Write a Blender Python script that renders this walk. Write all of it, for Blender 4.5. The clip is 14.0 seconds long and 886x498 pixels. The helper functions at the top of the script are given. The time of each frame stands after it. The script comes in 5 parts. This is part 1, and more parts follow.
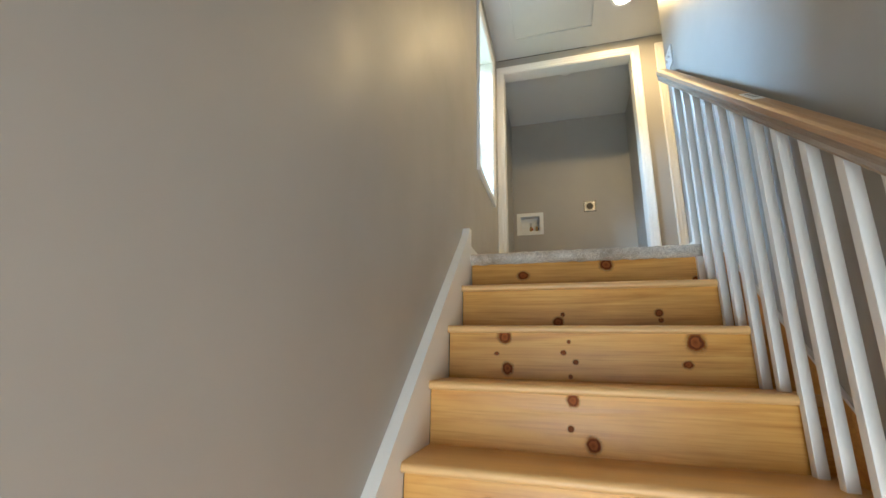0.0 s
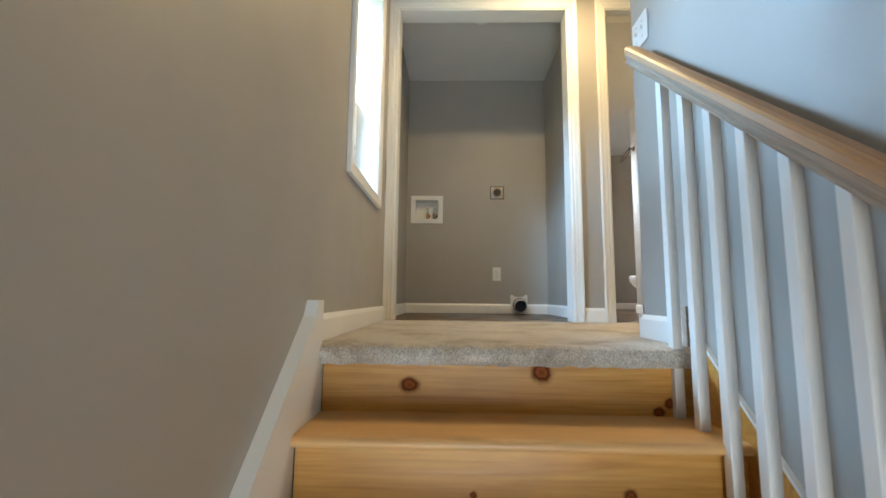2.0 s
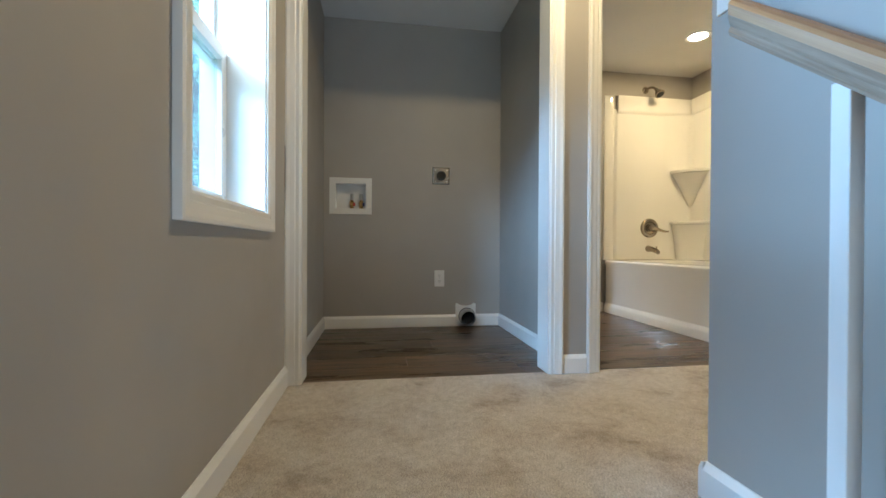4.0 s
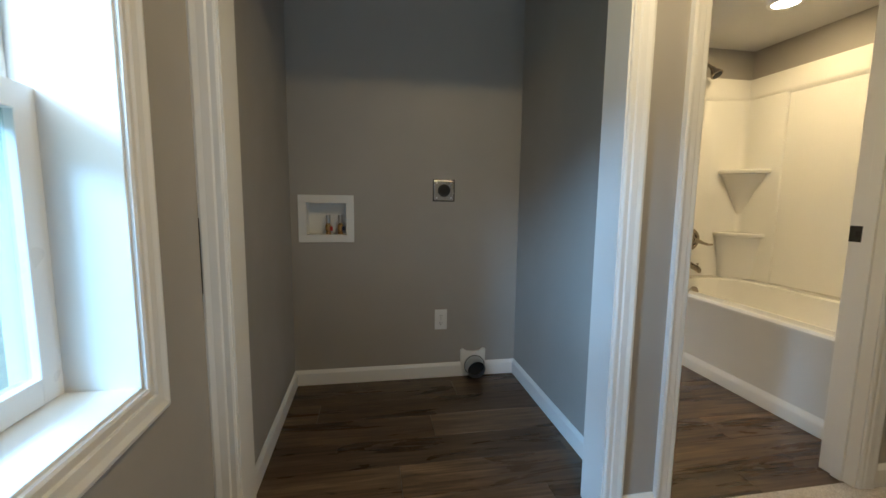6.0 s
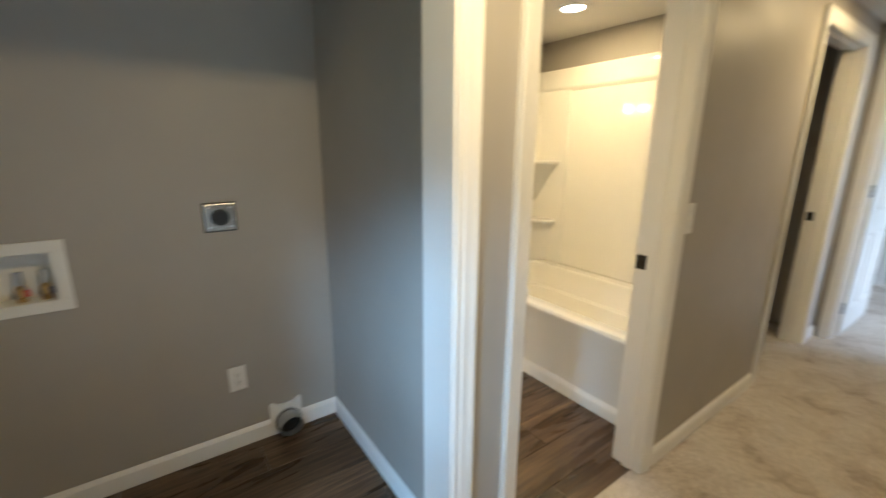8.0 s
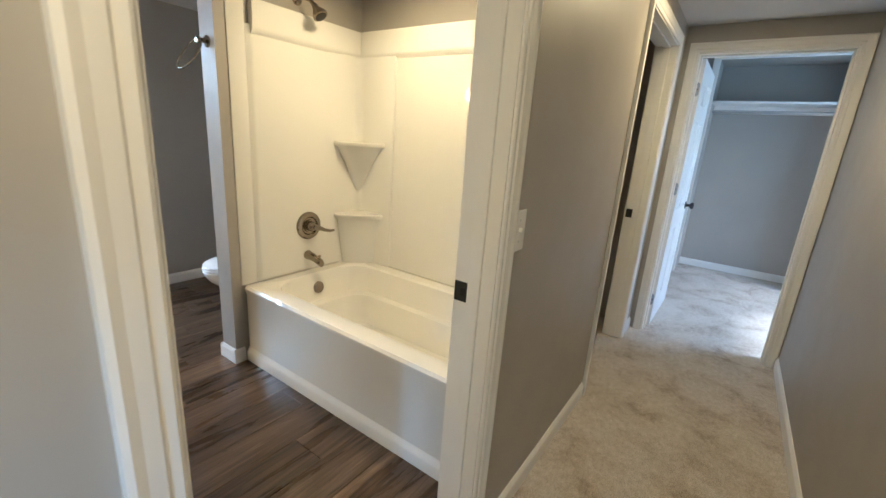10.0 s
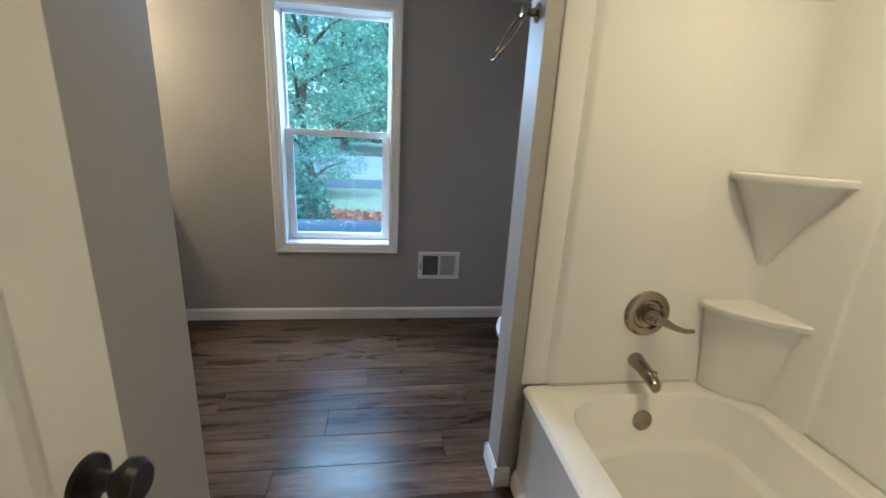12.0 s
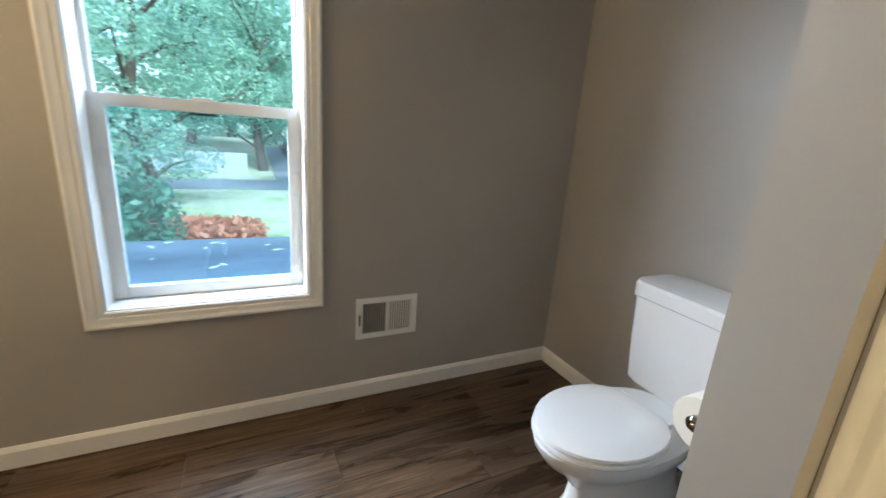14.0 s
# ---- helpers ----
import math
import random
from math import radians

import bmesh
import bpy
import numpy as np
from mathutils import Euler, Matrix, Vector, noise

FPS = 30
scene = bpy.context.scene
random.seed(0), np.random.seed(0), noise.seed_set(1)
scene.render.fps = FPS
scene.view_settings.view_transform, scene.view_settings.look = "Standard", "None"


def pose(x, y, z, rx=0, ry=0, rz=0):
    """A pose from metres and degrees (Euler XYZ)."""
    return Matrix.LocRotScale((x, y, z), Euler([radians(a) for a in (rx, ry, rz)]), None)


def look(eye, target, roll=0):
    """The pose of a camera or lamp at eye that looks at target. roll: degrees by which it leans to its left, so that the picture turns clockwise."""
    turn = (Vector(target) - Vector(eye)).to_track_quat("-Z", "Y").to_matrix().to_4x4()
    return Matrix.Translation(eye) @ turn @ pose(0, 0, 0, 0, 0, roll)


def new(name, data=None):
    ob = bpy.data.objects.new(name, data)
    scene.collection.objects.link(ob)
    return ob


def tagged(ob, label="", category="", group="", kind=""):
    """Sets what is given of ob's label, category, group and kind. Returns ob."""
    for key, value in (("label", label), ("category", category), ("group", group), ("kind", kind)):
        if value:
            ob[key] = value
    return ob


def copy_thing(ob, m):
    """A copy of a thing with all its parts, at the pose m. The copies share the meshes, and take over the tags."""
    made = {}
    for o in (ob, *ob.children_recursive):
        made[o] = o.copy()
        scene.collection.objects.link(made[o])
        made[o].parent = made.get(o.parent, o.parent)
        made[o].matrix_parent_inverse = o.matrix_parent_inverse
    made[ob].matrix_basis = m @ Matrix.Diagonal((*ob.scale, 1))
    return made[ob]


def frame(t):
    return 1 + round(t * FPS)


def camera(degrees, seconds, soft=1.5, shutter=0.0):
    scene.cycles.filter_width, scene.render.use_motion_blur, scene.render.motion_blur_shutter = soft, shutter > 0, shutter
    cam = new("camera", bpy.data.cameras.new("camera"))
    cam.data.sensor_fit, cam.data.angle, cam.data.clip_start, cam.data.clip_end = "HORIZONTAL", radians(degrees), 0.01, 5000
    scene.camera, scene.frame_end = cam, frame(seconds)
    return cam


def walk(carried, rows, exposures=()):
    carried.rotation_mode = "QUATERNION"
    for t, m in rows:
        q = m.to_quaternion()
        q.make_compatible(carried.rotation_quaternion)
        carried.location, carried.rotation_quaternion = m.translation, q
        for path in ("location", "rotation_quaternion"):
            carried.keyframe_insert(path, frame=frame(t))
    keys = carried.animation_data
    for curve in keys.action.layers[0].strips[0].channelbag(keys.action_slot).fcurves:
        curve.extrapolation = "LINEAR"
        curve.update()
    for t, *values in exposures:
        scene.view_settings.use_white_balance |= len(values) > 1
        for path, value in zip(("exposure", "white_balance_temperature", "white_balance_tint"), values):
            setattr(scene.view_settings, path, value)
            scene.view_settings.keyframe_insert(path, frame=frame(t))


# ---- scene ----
cam = camera(94.0, 14.0, shutter=0.25)

PATH = [
    (0, (0.458, -3.25, -0.494), (-0.076, -1.389, 0.003), 1.2),
    (0.5, (0.418, -3.064, -0.321), (0.062, -1.152, 0.146), 0.2),
    (1, (0.436, -2.865, -0.168), (0.229, -0.915, 0.225), 2.3),
    (1.5, (0.416, -2.676, -0.015), (0.256, -0.705, 0.286), 1.1),
    (2, (0.411, -2.472, 0.141), (0.366, -0.486, 0.371), 0.6),
    (2.2, (0.405, -2.382, 0.203), (0.365, -0.395, 0.425), 0.2),
    (4.3, (0.373, -1.65, 0.661), (0.699, 0.323, 0.636), 0.4),
    (4.5, (0.374, -1.574, 0.73), (0.684, 0.402, 0.723), 0.7),
    (5, (0.377, -1.408, 0.846), (0.699, 0.566, 0.803), 0.7),
    (5.5, (0.377, -1.263, 0.925), (0.791, 0.684, 0.736), 0.2),
    (6, (0.409, -1.106, 1.027), (0.755, 0.849, 0.785), 0.7),
    (6.5, (0.419, -0.957, 1.117), (0.747, 0.99, 0.8), 0.2),
    (7, (0.436, -0.851, 1.206), (0.86, 1.054, 0.769), -0.0),
    (7.5, (0.478, -0.754, 1.276), (1.121, 1.072, 0.777), -0.4),
    (8, (0.583, -0.726, 1.351), (1.712, 0.855, 0.875), 0.4),
    (8.2, (0.644, -0.718, 1.357), (2.035, 0.648, 0.911), 1.1),
    (10.3, (1.304, -0.386, 1.332), (2.893, 0.705, 0.807), 4.1),
    (10.5, (1.376, -0.320, 1.342), (2.768, 1.000, 0.794), 3.4),
    (11, (1.577, -0.115, 1.342), (2.576, 1.532, 0.806), 3.1),
    (11.5, (1.737, 0.112, 1.325), (2.329, 1.942, 0.774), 2.6),
    (12, (1.836, 0.381, 1.336), (2.123, 2.283, 0.788), 3.1),
    (12.5, (1.830, 0.703, 1.334), (2.015, 2.612, 0.769), 2.3),
    (13, (1.740, 0.982, 1.338), (1.951, 2.878, 0.754), 2.4),
    (13.5, (1.659, 1.237, 1.321), (2.077, 3.117, 0.782), 3.2),
    (14, (1.653, 1.46, 1.243), (2.509, 3.19, 0.717), 4.2),
]
EXPOSURE = [(0.0, 3.5, 6000, 10), (1.0, 3.5, 6000, 10), (2.0, 3.48, 5950, 10), (4.5, 2.92, 5300, 10), (5.0, 2.82, 5500, 10), (6.0, 2.6, 5500, 10), (7.0, 2.85, 5700, 10), (8.2, 3.12, 5700, 10), (10.5, 2.9, 4950, 10), (11.5, 2.45, 4750, 10), (13.0, 2.83, 5150, 10), (14.0, 2.92, 5650, 10)]
walk(cam, [(t, look(eye, target, roll)) for t, eye, target, roll in PATH], EXPOSURE)

# ---------------------------------------------------------------- light
CEIL = 2.13
sky_world = bpy.data.worlds.new("sky")
scene.world = sky_world
sky_world.use_nodes = True
nt = sky_world.node_tree
sky = nt.nodes.new("ShaderNodeTexSky")
sky.sky_type, sky.sun_disc = "NISHITA", False
sky.sun_elevation, sky.sun_rotation = radians(48), radians(200)
sky.air_density, sky.dust_density = 1.0, 3.0
nt.links.new(sky.outputs[0], nt.nodes["Background"].inputs[0])
nt.nodes["Background"].inputs[1].default_value = 0.115
sun_data = bpy.data.lights.new("sun", "SUN")
sun_data.energy, sun_data.angle, sun_data.color = 2.0, radians(12), (1.0, 0.96, 0.9)
sun = new("sun", sun_data)
# area lamps added outside the two windows, boosting the sky's light indoors
for lamp_name, eye, target, wide, watts in (("stair_window_daylight", (-6.3, -5.8, 5.4), (0.0, -0.6, 1.27), 4.5, 330.0), ("stair_window_daylight", (-4.0, 1.9, 3.75), (0.0, -0.6, 1.35), 2.6, 95.0), ("bath_window_daylight", (1.53, 3.95, 2.25), (1.9, 2.2, 0.3), 2.0, 16.0), ("bath_window_daylight", (0.55, 4.15, 2.0), (2.4, 2.5, 0.7), 1.2, 18.0)):
    sky_data = bpy.data.lights.new(lamp_name, "AREA")
    sky_data.shape, sky_data.size, sky_data.size_y, sky_data.energy, sky_data.color = "RECTANGLE", wide, 0.6 if "bath" in lamp_name else wide * 0.36, watts, (0.88, 0.95, 1.0) if "bath" in lamp_name else (0.45, 0.74, 1.0)
    new(lamp_name, sky_data).matrix_world = look(eye, target)
# area lamp added in an unseen window opening, for bluish light in the bedroom
bed_data = bpy.data.lights.new("bedroom_window_daylight", "AREA")
bed_data.shape, bed_data.size, bed_data.size_y, bed_data.energy, bed_data.color = "RECTANGLE", 1.2, 1.25, 4.2, (0.40, 0.70, 1.0)
new("bedroom_window_daylight", bed_data).matrix_world = look((5.55, -2.52, 1.25), (5.7, 0.0, 0.7))
# fill lamp in an unseen opening added at the foot of the stairs
foot_data = bpy.data.lights.new("stair_foot_daylight", "AREA")
foot_data.shape, foot_data.size, foot_data.size_y, foot_data.energy, foot_data.color = "RECTANGLE", 0.95, 2.0, 4.0, (0.78, 0.89, 1.0)
foot_light = new("stair_foot_daylight", foot_data)
foot_light.matrix_world = look((0.565, -4.64, -1.5), (0.565, -2.0, -0.9))
WARM, LAMP_WATTS = (1.0, 0.69, 0.29), 1.85
sun.matrix_world = look((0, 0, 0), (-0.23, 0.63, -0.74))


# ---------------------------------------------------------------- mesh helpers
def box(bm, x0, x1, y0, y1, z0, z1, bevel=0.0):
    vs = [bm.verts.new((x, y, z)) for x in (x0, x1) for y in (y0, y1) for z in (z0, z1)]
    fs = [bm.faces.new([vs[i] for i in q]) for q in ((0, 1, 3, 2), (4, 6, 7, 5), (0, 4, 5, 1), (2, 3, 7, 6), (0, 2, 6, 4), (1, 5, 7, 3))]
    if bevel:
        edges = list({e for f in fs for e in f.edges})
        bmesh.ops.bevel(bm, geom=edges, offset=bevel, segments=2, affect="EDGES", profile=0.6)
    return bm


def boxes(*specs, bevel=0.0):
    bm = bmesh.new()
    for s in specs:
        box(bm, *s, bevel=bevel)
    return bm


def mesh_of(name, bm, material, smooth=False):
    bmesh.ops.recalc_face_normals(bm, faces=bm.faces[:])
    me = bpy.data.meshes.new(name)
    bm.to_mesh(me)
    bm.free()
    me.materials.append(material)
    if smooth:
        me.shade_smooth()
        me.set_sharp_from_angle(angle=radians(38))
    return me


def part(name, bm, material, parent, label="", smooth=False):
    ob = new(name, mesh_of(name, bm, material, smooth))
    if parent is not None:
        ob.parent = parent
        ob.matrix_parent_inverse = parent.matrix_basis.inverted()
    if label:
        ob["label"] = label
    return ob


def thing(name, x, y, z, label, category, kind="", group=""):
    ob = new(name)
    ob.empty_display_size = 0.05
    ob.matrix_basis = pose(x, y, z)
    return tagged(ob, label, category, group, kind)


def solid(name, bm, material, label, category, kind="structure", smooth=False):
    return tagged(new(name, mesh_of(name, bm, material, smooth)), label, category, "", kind)


def cyl(bm, a, b, r0, r1=None, seg=20, caps=True):
    """A tapered rod from a to b."""
    a, b = Vector(a), Vector(b)
    q = (b - a).to_track_quat("Z", "Y")
    r1 = r0 if r1 is None else r1
    rings = []
    for c, r in ((a, r0), (b, r1)):
        rings.append([bm.verts.new(c + q @ Vector((r * math.cos(2 * math.pi * i / seg), r * math.sin(2 * math.pi * i / seg), 0))) for i in range(seg)])
    for i in range(seg):
        j = (i + 1) % seg
        bm.faces.new((rings[0][i], rings[0][j], rings[1][j], rings[1][i]))
    if caps:
        bm.faces.new(rings[0][::-1]), bm.faces.new(rings[1])
    return bm


def lathe(bm, origin, axis, profile, seg=28):
    """Turn (radius, height) pairs round the axis."""
    o, q = Vector(origin), Vector(axis).to_track_quat("Z", "Y")
    rings = []
    for r, h in profile:
        if r < 1e-5:
            rings.append([bm.verts.new(o + q @ Vector((0, 0, h)))])
        else:
            rings.append([bm.verts.new(o + q @ Vector((r * math.cos(2 * math.pi * i / seg), r * math.sin(2 * math.pi * i / seg), h))) for i in range(seg)])
    for a, b in zip(rings, rings[1:]):
        for i in range(seg):
            j = (i + 1) % seg
            quad = [a[i % len(a)], a[j % len(a)], b[j % len(b)], b[i % len(b)]]
            quad = list(dict.fromkeys(quad))
            if len(quad) > 2:
                bm.faces.new(quad)
    return bm


def loft(bm, rings, cap0=True, cap1=True):
    """Skin closed rings of equal count."""
    rows = [[bm.verts.new(p) for p in r] for r in rings]
    n = len(rows[0])
    for a, b in zip(rows, rows[1:]):
        for i in range(n):
            bm.faces.new((a[i], a[(i + 1) % n], b[(i + 1) % n], b[i]))
    if cap0:
        bm.faces.new(rows[0][::-1])
    if cap1:
        bm.faces.new(rows[-1])
    return bm


def tube(bm, pts, r, seg=14, close=False):
    """A round tube along points."""
    pts = [Vector(p) for p in pts]
    n, rings = len(pts), []
    up = Vector((0, 0, 1))
    for i, p in enumerate(pts):
        d = (pts[(i + 1) % n] - pts[i - 1]) if close else (pts[min(i + 1, n - 1)] - pts[max(i - 1, 0)])
        d.normalize()
        s = d.cross(up if abs(d.z) < 0.95 else Vector((0, 1, 0))).normalized()
        u = s.cross(d)
        rr = r[i] if isinstance(r, (list, tuple)) else r
        rings.append([p + (s * math.cos(2 * math.pi * k / seg) + u * math.sin(2 * math.pi * k / seg)) * rr for k in range(seg)])
    if close:
        rings.append(rings[0])
        return loft(bm, rings, False, False)
    return loft(bm, rings)


def sweep(bm, p0, p1, side, out, profile, m0=0.0, m1=0.0):
    """A moulding from p0 to p1: profile of (sideways, outwards); m0, m1 mitre its ends."""
    p0, p1, side, out = Vector(p0), Vector(p1), Vector(side), Vector(out)
    d = (p1 - p0).normalized()
    rings = [[p + side * w + out * t + d * (m * w) for w, t in profile] for p, m in ((p0, m0), (p1, m1))]
    return loft(bm, rings)


def wall_mesh(x0, x1, y0, y1, z0, z1, holes=()):
    """A slab with openings cut right through, skinned only where solid meets air."""
    xs = sorted({x0, x1, *[v for h in holes for v in h[0:2] if x0 < v < x1]})
    ys = sorted({y0, y1, *[v for h in holes for v in h[2:4] if y0 < v < y1]})
    zs = sorted({z0, z1, *[v for h in holes for v in h[4:6] if z0 < v < z1]})

    def full(i, j, k):
        if not (0 <= i < len(xs) - 1 and 0 <= j < len(ys) - 1 and 0 <= k < len(zs) - 1):
            return False
        c = ((xs[i] + xs[i + 1]) / 2, (ys[j] + ys[j + 1]) / 2, (zs[k] + zs[k + 1]) / 2)
        return not any(h[0] < c[0] < h[1] and h[2] < c[1] < h[3] and h[4] < c[2] < h[5] for h in holes)
    bm, made = bmesh.new(), {}

    def v(i, j, k):
        if (i, j, k) not in made:
            made[i, j, k] = bm.verts.new((xs[i], ys[j], zs[k]))
        return made[i, j, k]
    for i in range(len(xs) - 1):
        for j in range(len(ys) - 1):
            for k in range(len(zs) - 1):
                if not full(i, j, k):
                    continue
                for (a, b, c), q in (((-1, 0, 0), ((0, 0, 0), (0, 0, 1), (0, 1, 1), (0, 1, 0))), ((1, 0, 0), ((1, 0, 0), (1, 1, 0), (1, 1, 1), (1, 0, 1))),
                                     ((0, -1, 0), ((0, 0, 0), (1, 0, 0), (1, 0, 1), (0, 0, 1))), ((0, 1, 0), ((0, 1, 0), (0, 1, 1), (1, 1, 1), (1, 1, 0))),
                                     ((0, 0, -1), ((0, 0, 0), (0, 1, 0), (1, 1, 0), (1, 0, 0))), ((0, 0, 1), ((0, 0, 1), (1, 0, 1), (1, 1, 1), (0, 1, 1)))):
                    if not full(i + a, j + b, k + c):
                        bm.faces.new([v(i + d[0], j + d[1], k + d[2]) for d in q])
    return bm


# ---------------------------------------------------------------- materials
class Mat:
    """A node material with its common pieces to hand."""

    def __init__(self, name, rough=0.5, metal=0.0, color=(0.5, 0.5, 0.5)):
        self.m = bpy.data.materials.new(name)
        self.m.use_nodes = True
        self.t = self.m.node_tree
        self.b = self.t.nodes["Principled BSDF"]
        self.b.inputs["Roughness"].default_value = rough
        self.b.inputs["Metallic"].default_value = metal
        self.b.inputs["Base Color"].default_value = (*color, 1)

    def node(self, kind, **inputs):
        n = self.t.nodes.new(kind)
        for k, v in inputs.items():
            n.inputs[k.replace("_", " ")].default_value = v
        return n

    def link(self, a, b):
        self.t.links.new(a, b)

    def coords(self, scale=(1, 1, 1), turn=(0, 0, 0), seeded=False):
        tc, mp = self.node("ShaderNodeTexCoord"), self.node("ShaderNodeMapping")
        mp.inputs["Scale"].default_value, mp.inputs["Rotation"].default_value = scale, turn
        self.link(tc.outputs["Object"], mp.inputs["Vector"])
        if seeded:
            oi, mu = self.node("ShaderNodeObjectInfo"), self.node("ShaderNodeMath")
            mu.operation = "MULTIPLY"
            mu.inputs[1].default_value = 37.0
            self.link(oi.outputs["Random"], mu.inputs[0])
            cx = self.node("ShaderNodeCombineXYZ")
            for i in range(3):
                self.link(mu.outputs[0], cx.inputs[i])
            self.link(cx.outputs[0], mp.inputs["Location"])
        return mp.outputs[0]

    def noise(self, vec, scale, detail=3.0, rough=0.55, distortion=0.0):
        n = self.node("ShaderNodeTexNoise", Scale=scale, Detail=detail, Roughness=rough, Distortion=distortion)
        self.link(vec, n.inputs["Vector"])
        return n.outputs["Fac"]

    def ramp(self, fac, *stops):
        r = self.node("ShaderNodeValToRGB")
        e = r.color_ramp.elements
        while len(e) < len(stops):
            e.new(0.5)
        for el, (p, c) in zip(e, stops):
            el.position = p
            el.color = (*c, 1) if isinstance(c, tuple) else (c, c, c, 1)
        self.link(fac, r.inputs["Fac"])
        return r.outputs["Color"]

    def mix(self, fac, a, b, mode="MIX"):
        n = self.node("ShaderNodeMix")
        n.data_type, n.blend_type = "RGBA", mode
        for sock, v in ((n.inputs[0], fac), (n.inputs[6], a), (n.inputs[7], b)):
            if isinstance(v, (int, float)):
                sock.default_value = v
            elif isinstance(v, tuple):
                sock.default_value = (*v, 1)
            else:
                self.link(v, sock)
        return n.outputs[2]

    def color(self, sock):
        self.link(sock, self.b.inputs["Base Color"])

    def rough(self, sock):
        self.link(sock, self.b.inputs["Roughness"])

    def bump(self, height, strength=0.2, distance=0.002):
        n = self.node("ShaderNodeBump", Strength=strength, Distance=distance)
        self.link(height, n.inputs["Height"])
        self.link(n.outputs[0], self.b.inputs["Normal"])


def paint(name, c, rough, var=0.05, bump=0.12, grain=260.0):
    m = Mat(name, rough)
    v = m.coords()
    blot = m.noise(v, 1.7, 4.0)
    m.color(m.ramp(blot, (0.3, tuple(x * (1 - var) for x in c)), (0.7, tuple(min(1, x * (1 + var)) for x in c))))
    m.rough(m.ramp(m.noise(v, 5.0, 3.0), (0.3, rough * 0.88), (0.7, min(1, rough * 1.1))))
    m.bump(m.noise(v, grain, 2.0), bump, 0.0012)
    return m.m


WALL = paint("grey_wall_paint", (0.385, 0.362, 0.328), 0.50)
CEILP = paint("ceiling_paint", (0.66, 0.65, 0.63), 0.85, 0.03, 0.3, 190.0)
WHITE = paint("white_trim_paint", (0.80, 0.79, 0.765), 0.33, 0.03, 0.05, 60.0)
DOORP = paint("door_paint", (0.78, 0.77, 0.74), 0.38, 0.03, 0.06, 90.0)
VINYL = paint("white_window_vinyl", (0.82, 0.83, 0.83), 0.3, 0.02, 0.03, 40.0)
PLASTIC = paint("white_plastic", (0.80, 0.80, 0.78), 0.35, 0.02, 0.02, 40.0)
ACRYL = paint("white_acrylic", (0.80, 0.785, 0.74), 0.04, 0.02, 0.0, 12.0)
CERAM = paint("white_ceramic", (0.84, 0.85, 0.86), 0.07, 0.01, 0.0, 8.0)
CABINET = paint("grey_cabinet_paint", (0.33, 0.345, 0.36), 0.4, 0.03, 0.05, 80.0)
BLACKM = paint("black_metal", (0.012, 0.011, 0.010), 0.35, 0.2, 0.03, 60.0)
DARK = paint("dark_void", (0.01, 0.01, 0.01), 0.8, 0.1, 0.0)


def metal(name, c, rough, brush=0.0):
    m = Mat(name, rough, 1.0, c)
    v = m.coords()
    m.rough(m.ramp(m.noise(v, 40.0, 3.0), (0.3, rough * 0.75), (0.7, rough * 1.3)))
    if brush:
        m.bump(m.noise(m.coords((30, 30, 400)), 4.0, 2.0), brush, 0.0004)
    return m.m


NICKEL = metal("brushed_nickel", (0.33, 0.285, 0.225), 0.19)
PLATE = metal("polished_plate_steel", (0.42, 0.41, 0.39), 0.22)
HINGE = metal("satin_hinge_steel", (0.36, 0.39, 0.42), 0.42)
STEEL = metal("galvanised_steel", (0.55, 0.56, 0.57), 0.35)
BRASS = metal("brass", (0.52, 0.34, 0.14), 0.30)


def carpet_mat():
    m = Mat("beige_carpet", 0.95)
    v = m.coords()
    fine, mid, big = m.noise(v, 210.0, 2.0, 0.7), m.noise(v, 38.0, 3.0), m.noise(v, 4.2, 5.0, 0.6, 0.3)
    a = m.ramp(fine, (0.3, (0.34, 0.30, 0.255)), (0.68, (0.77, 0.705, 0.615)))
    b = m.ramp(big, (0.34, (0.54, 0.47, 0.39)), (0.44, (0.84, 0.80, 0.75)), (0.56, (1.0, 1.0, 1.0)))
    c = m.mix(0.85, a, b, "MULTIPLY")
    m.color(m.mix(0.7, c, m.ramp(mid, (0.3, 0.30), (0.7, 0.72)), "SOFT_LIGHT"))
    m.b.inputs["Sheen Weight"].default_value = 0.25
    m.bump(fine, 0.9, 0.006)
    return m.m


CARPET = carpet_mat()


def pine_mat(name, pale):
    m = Mat(name, 0.34)
    v = m.coords((1, 1, 1), seeded=True)
    g = m.coords((1.1, 13, 13), seeded=True)
    rings = m.noise(g, 1.1, 4.0, 0.55, 2.2)
    base = m.ramp(rings, (0.25, (0.54, 0.235, 0.040)), (0.42, (0.65, 0.325, 0.066)), (0.55, (0.71, 0.375, 0.083)), (0.75, (0.77, 0.445, 0.12)))
    blot = m.ramp(m.noise(v, 2.5, 3.0), (0.3, (0.82, 0.80, 0.74)), (0.7, (1, 1, 1)))
    lines = m.ramp(m.noise(m.coords((2.2, 95, 95), seeded=True), 1.4, 4.0, 0.6, 0.5), (0.36, (0.80, 0.70, 0.55)), (0.52, (1, 1, 1)))
    m.color(m.mix(pale, m.mix(0.75, m.mix(1.0, base, blot, "MULTIPLY"), lines, "MULTIPLY"), (0.74, 0.49, 0.25)))
    m.rough(m.ramp(rings, (0.3, 0.34), (0.7, 0.5)))
    m.bump(rings, 0.12, 0.001)
    return m.m


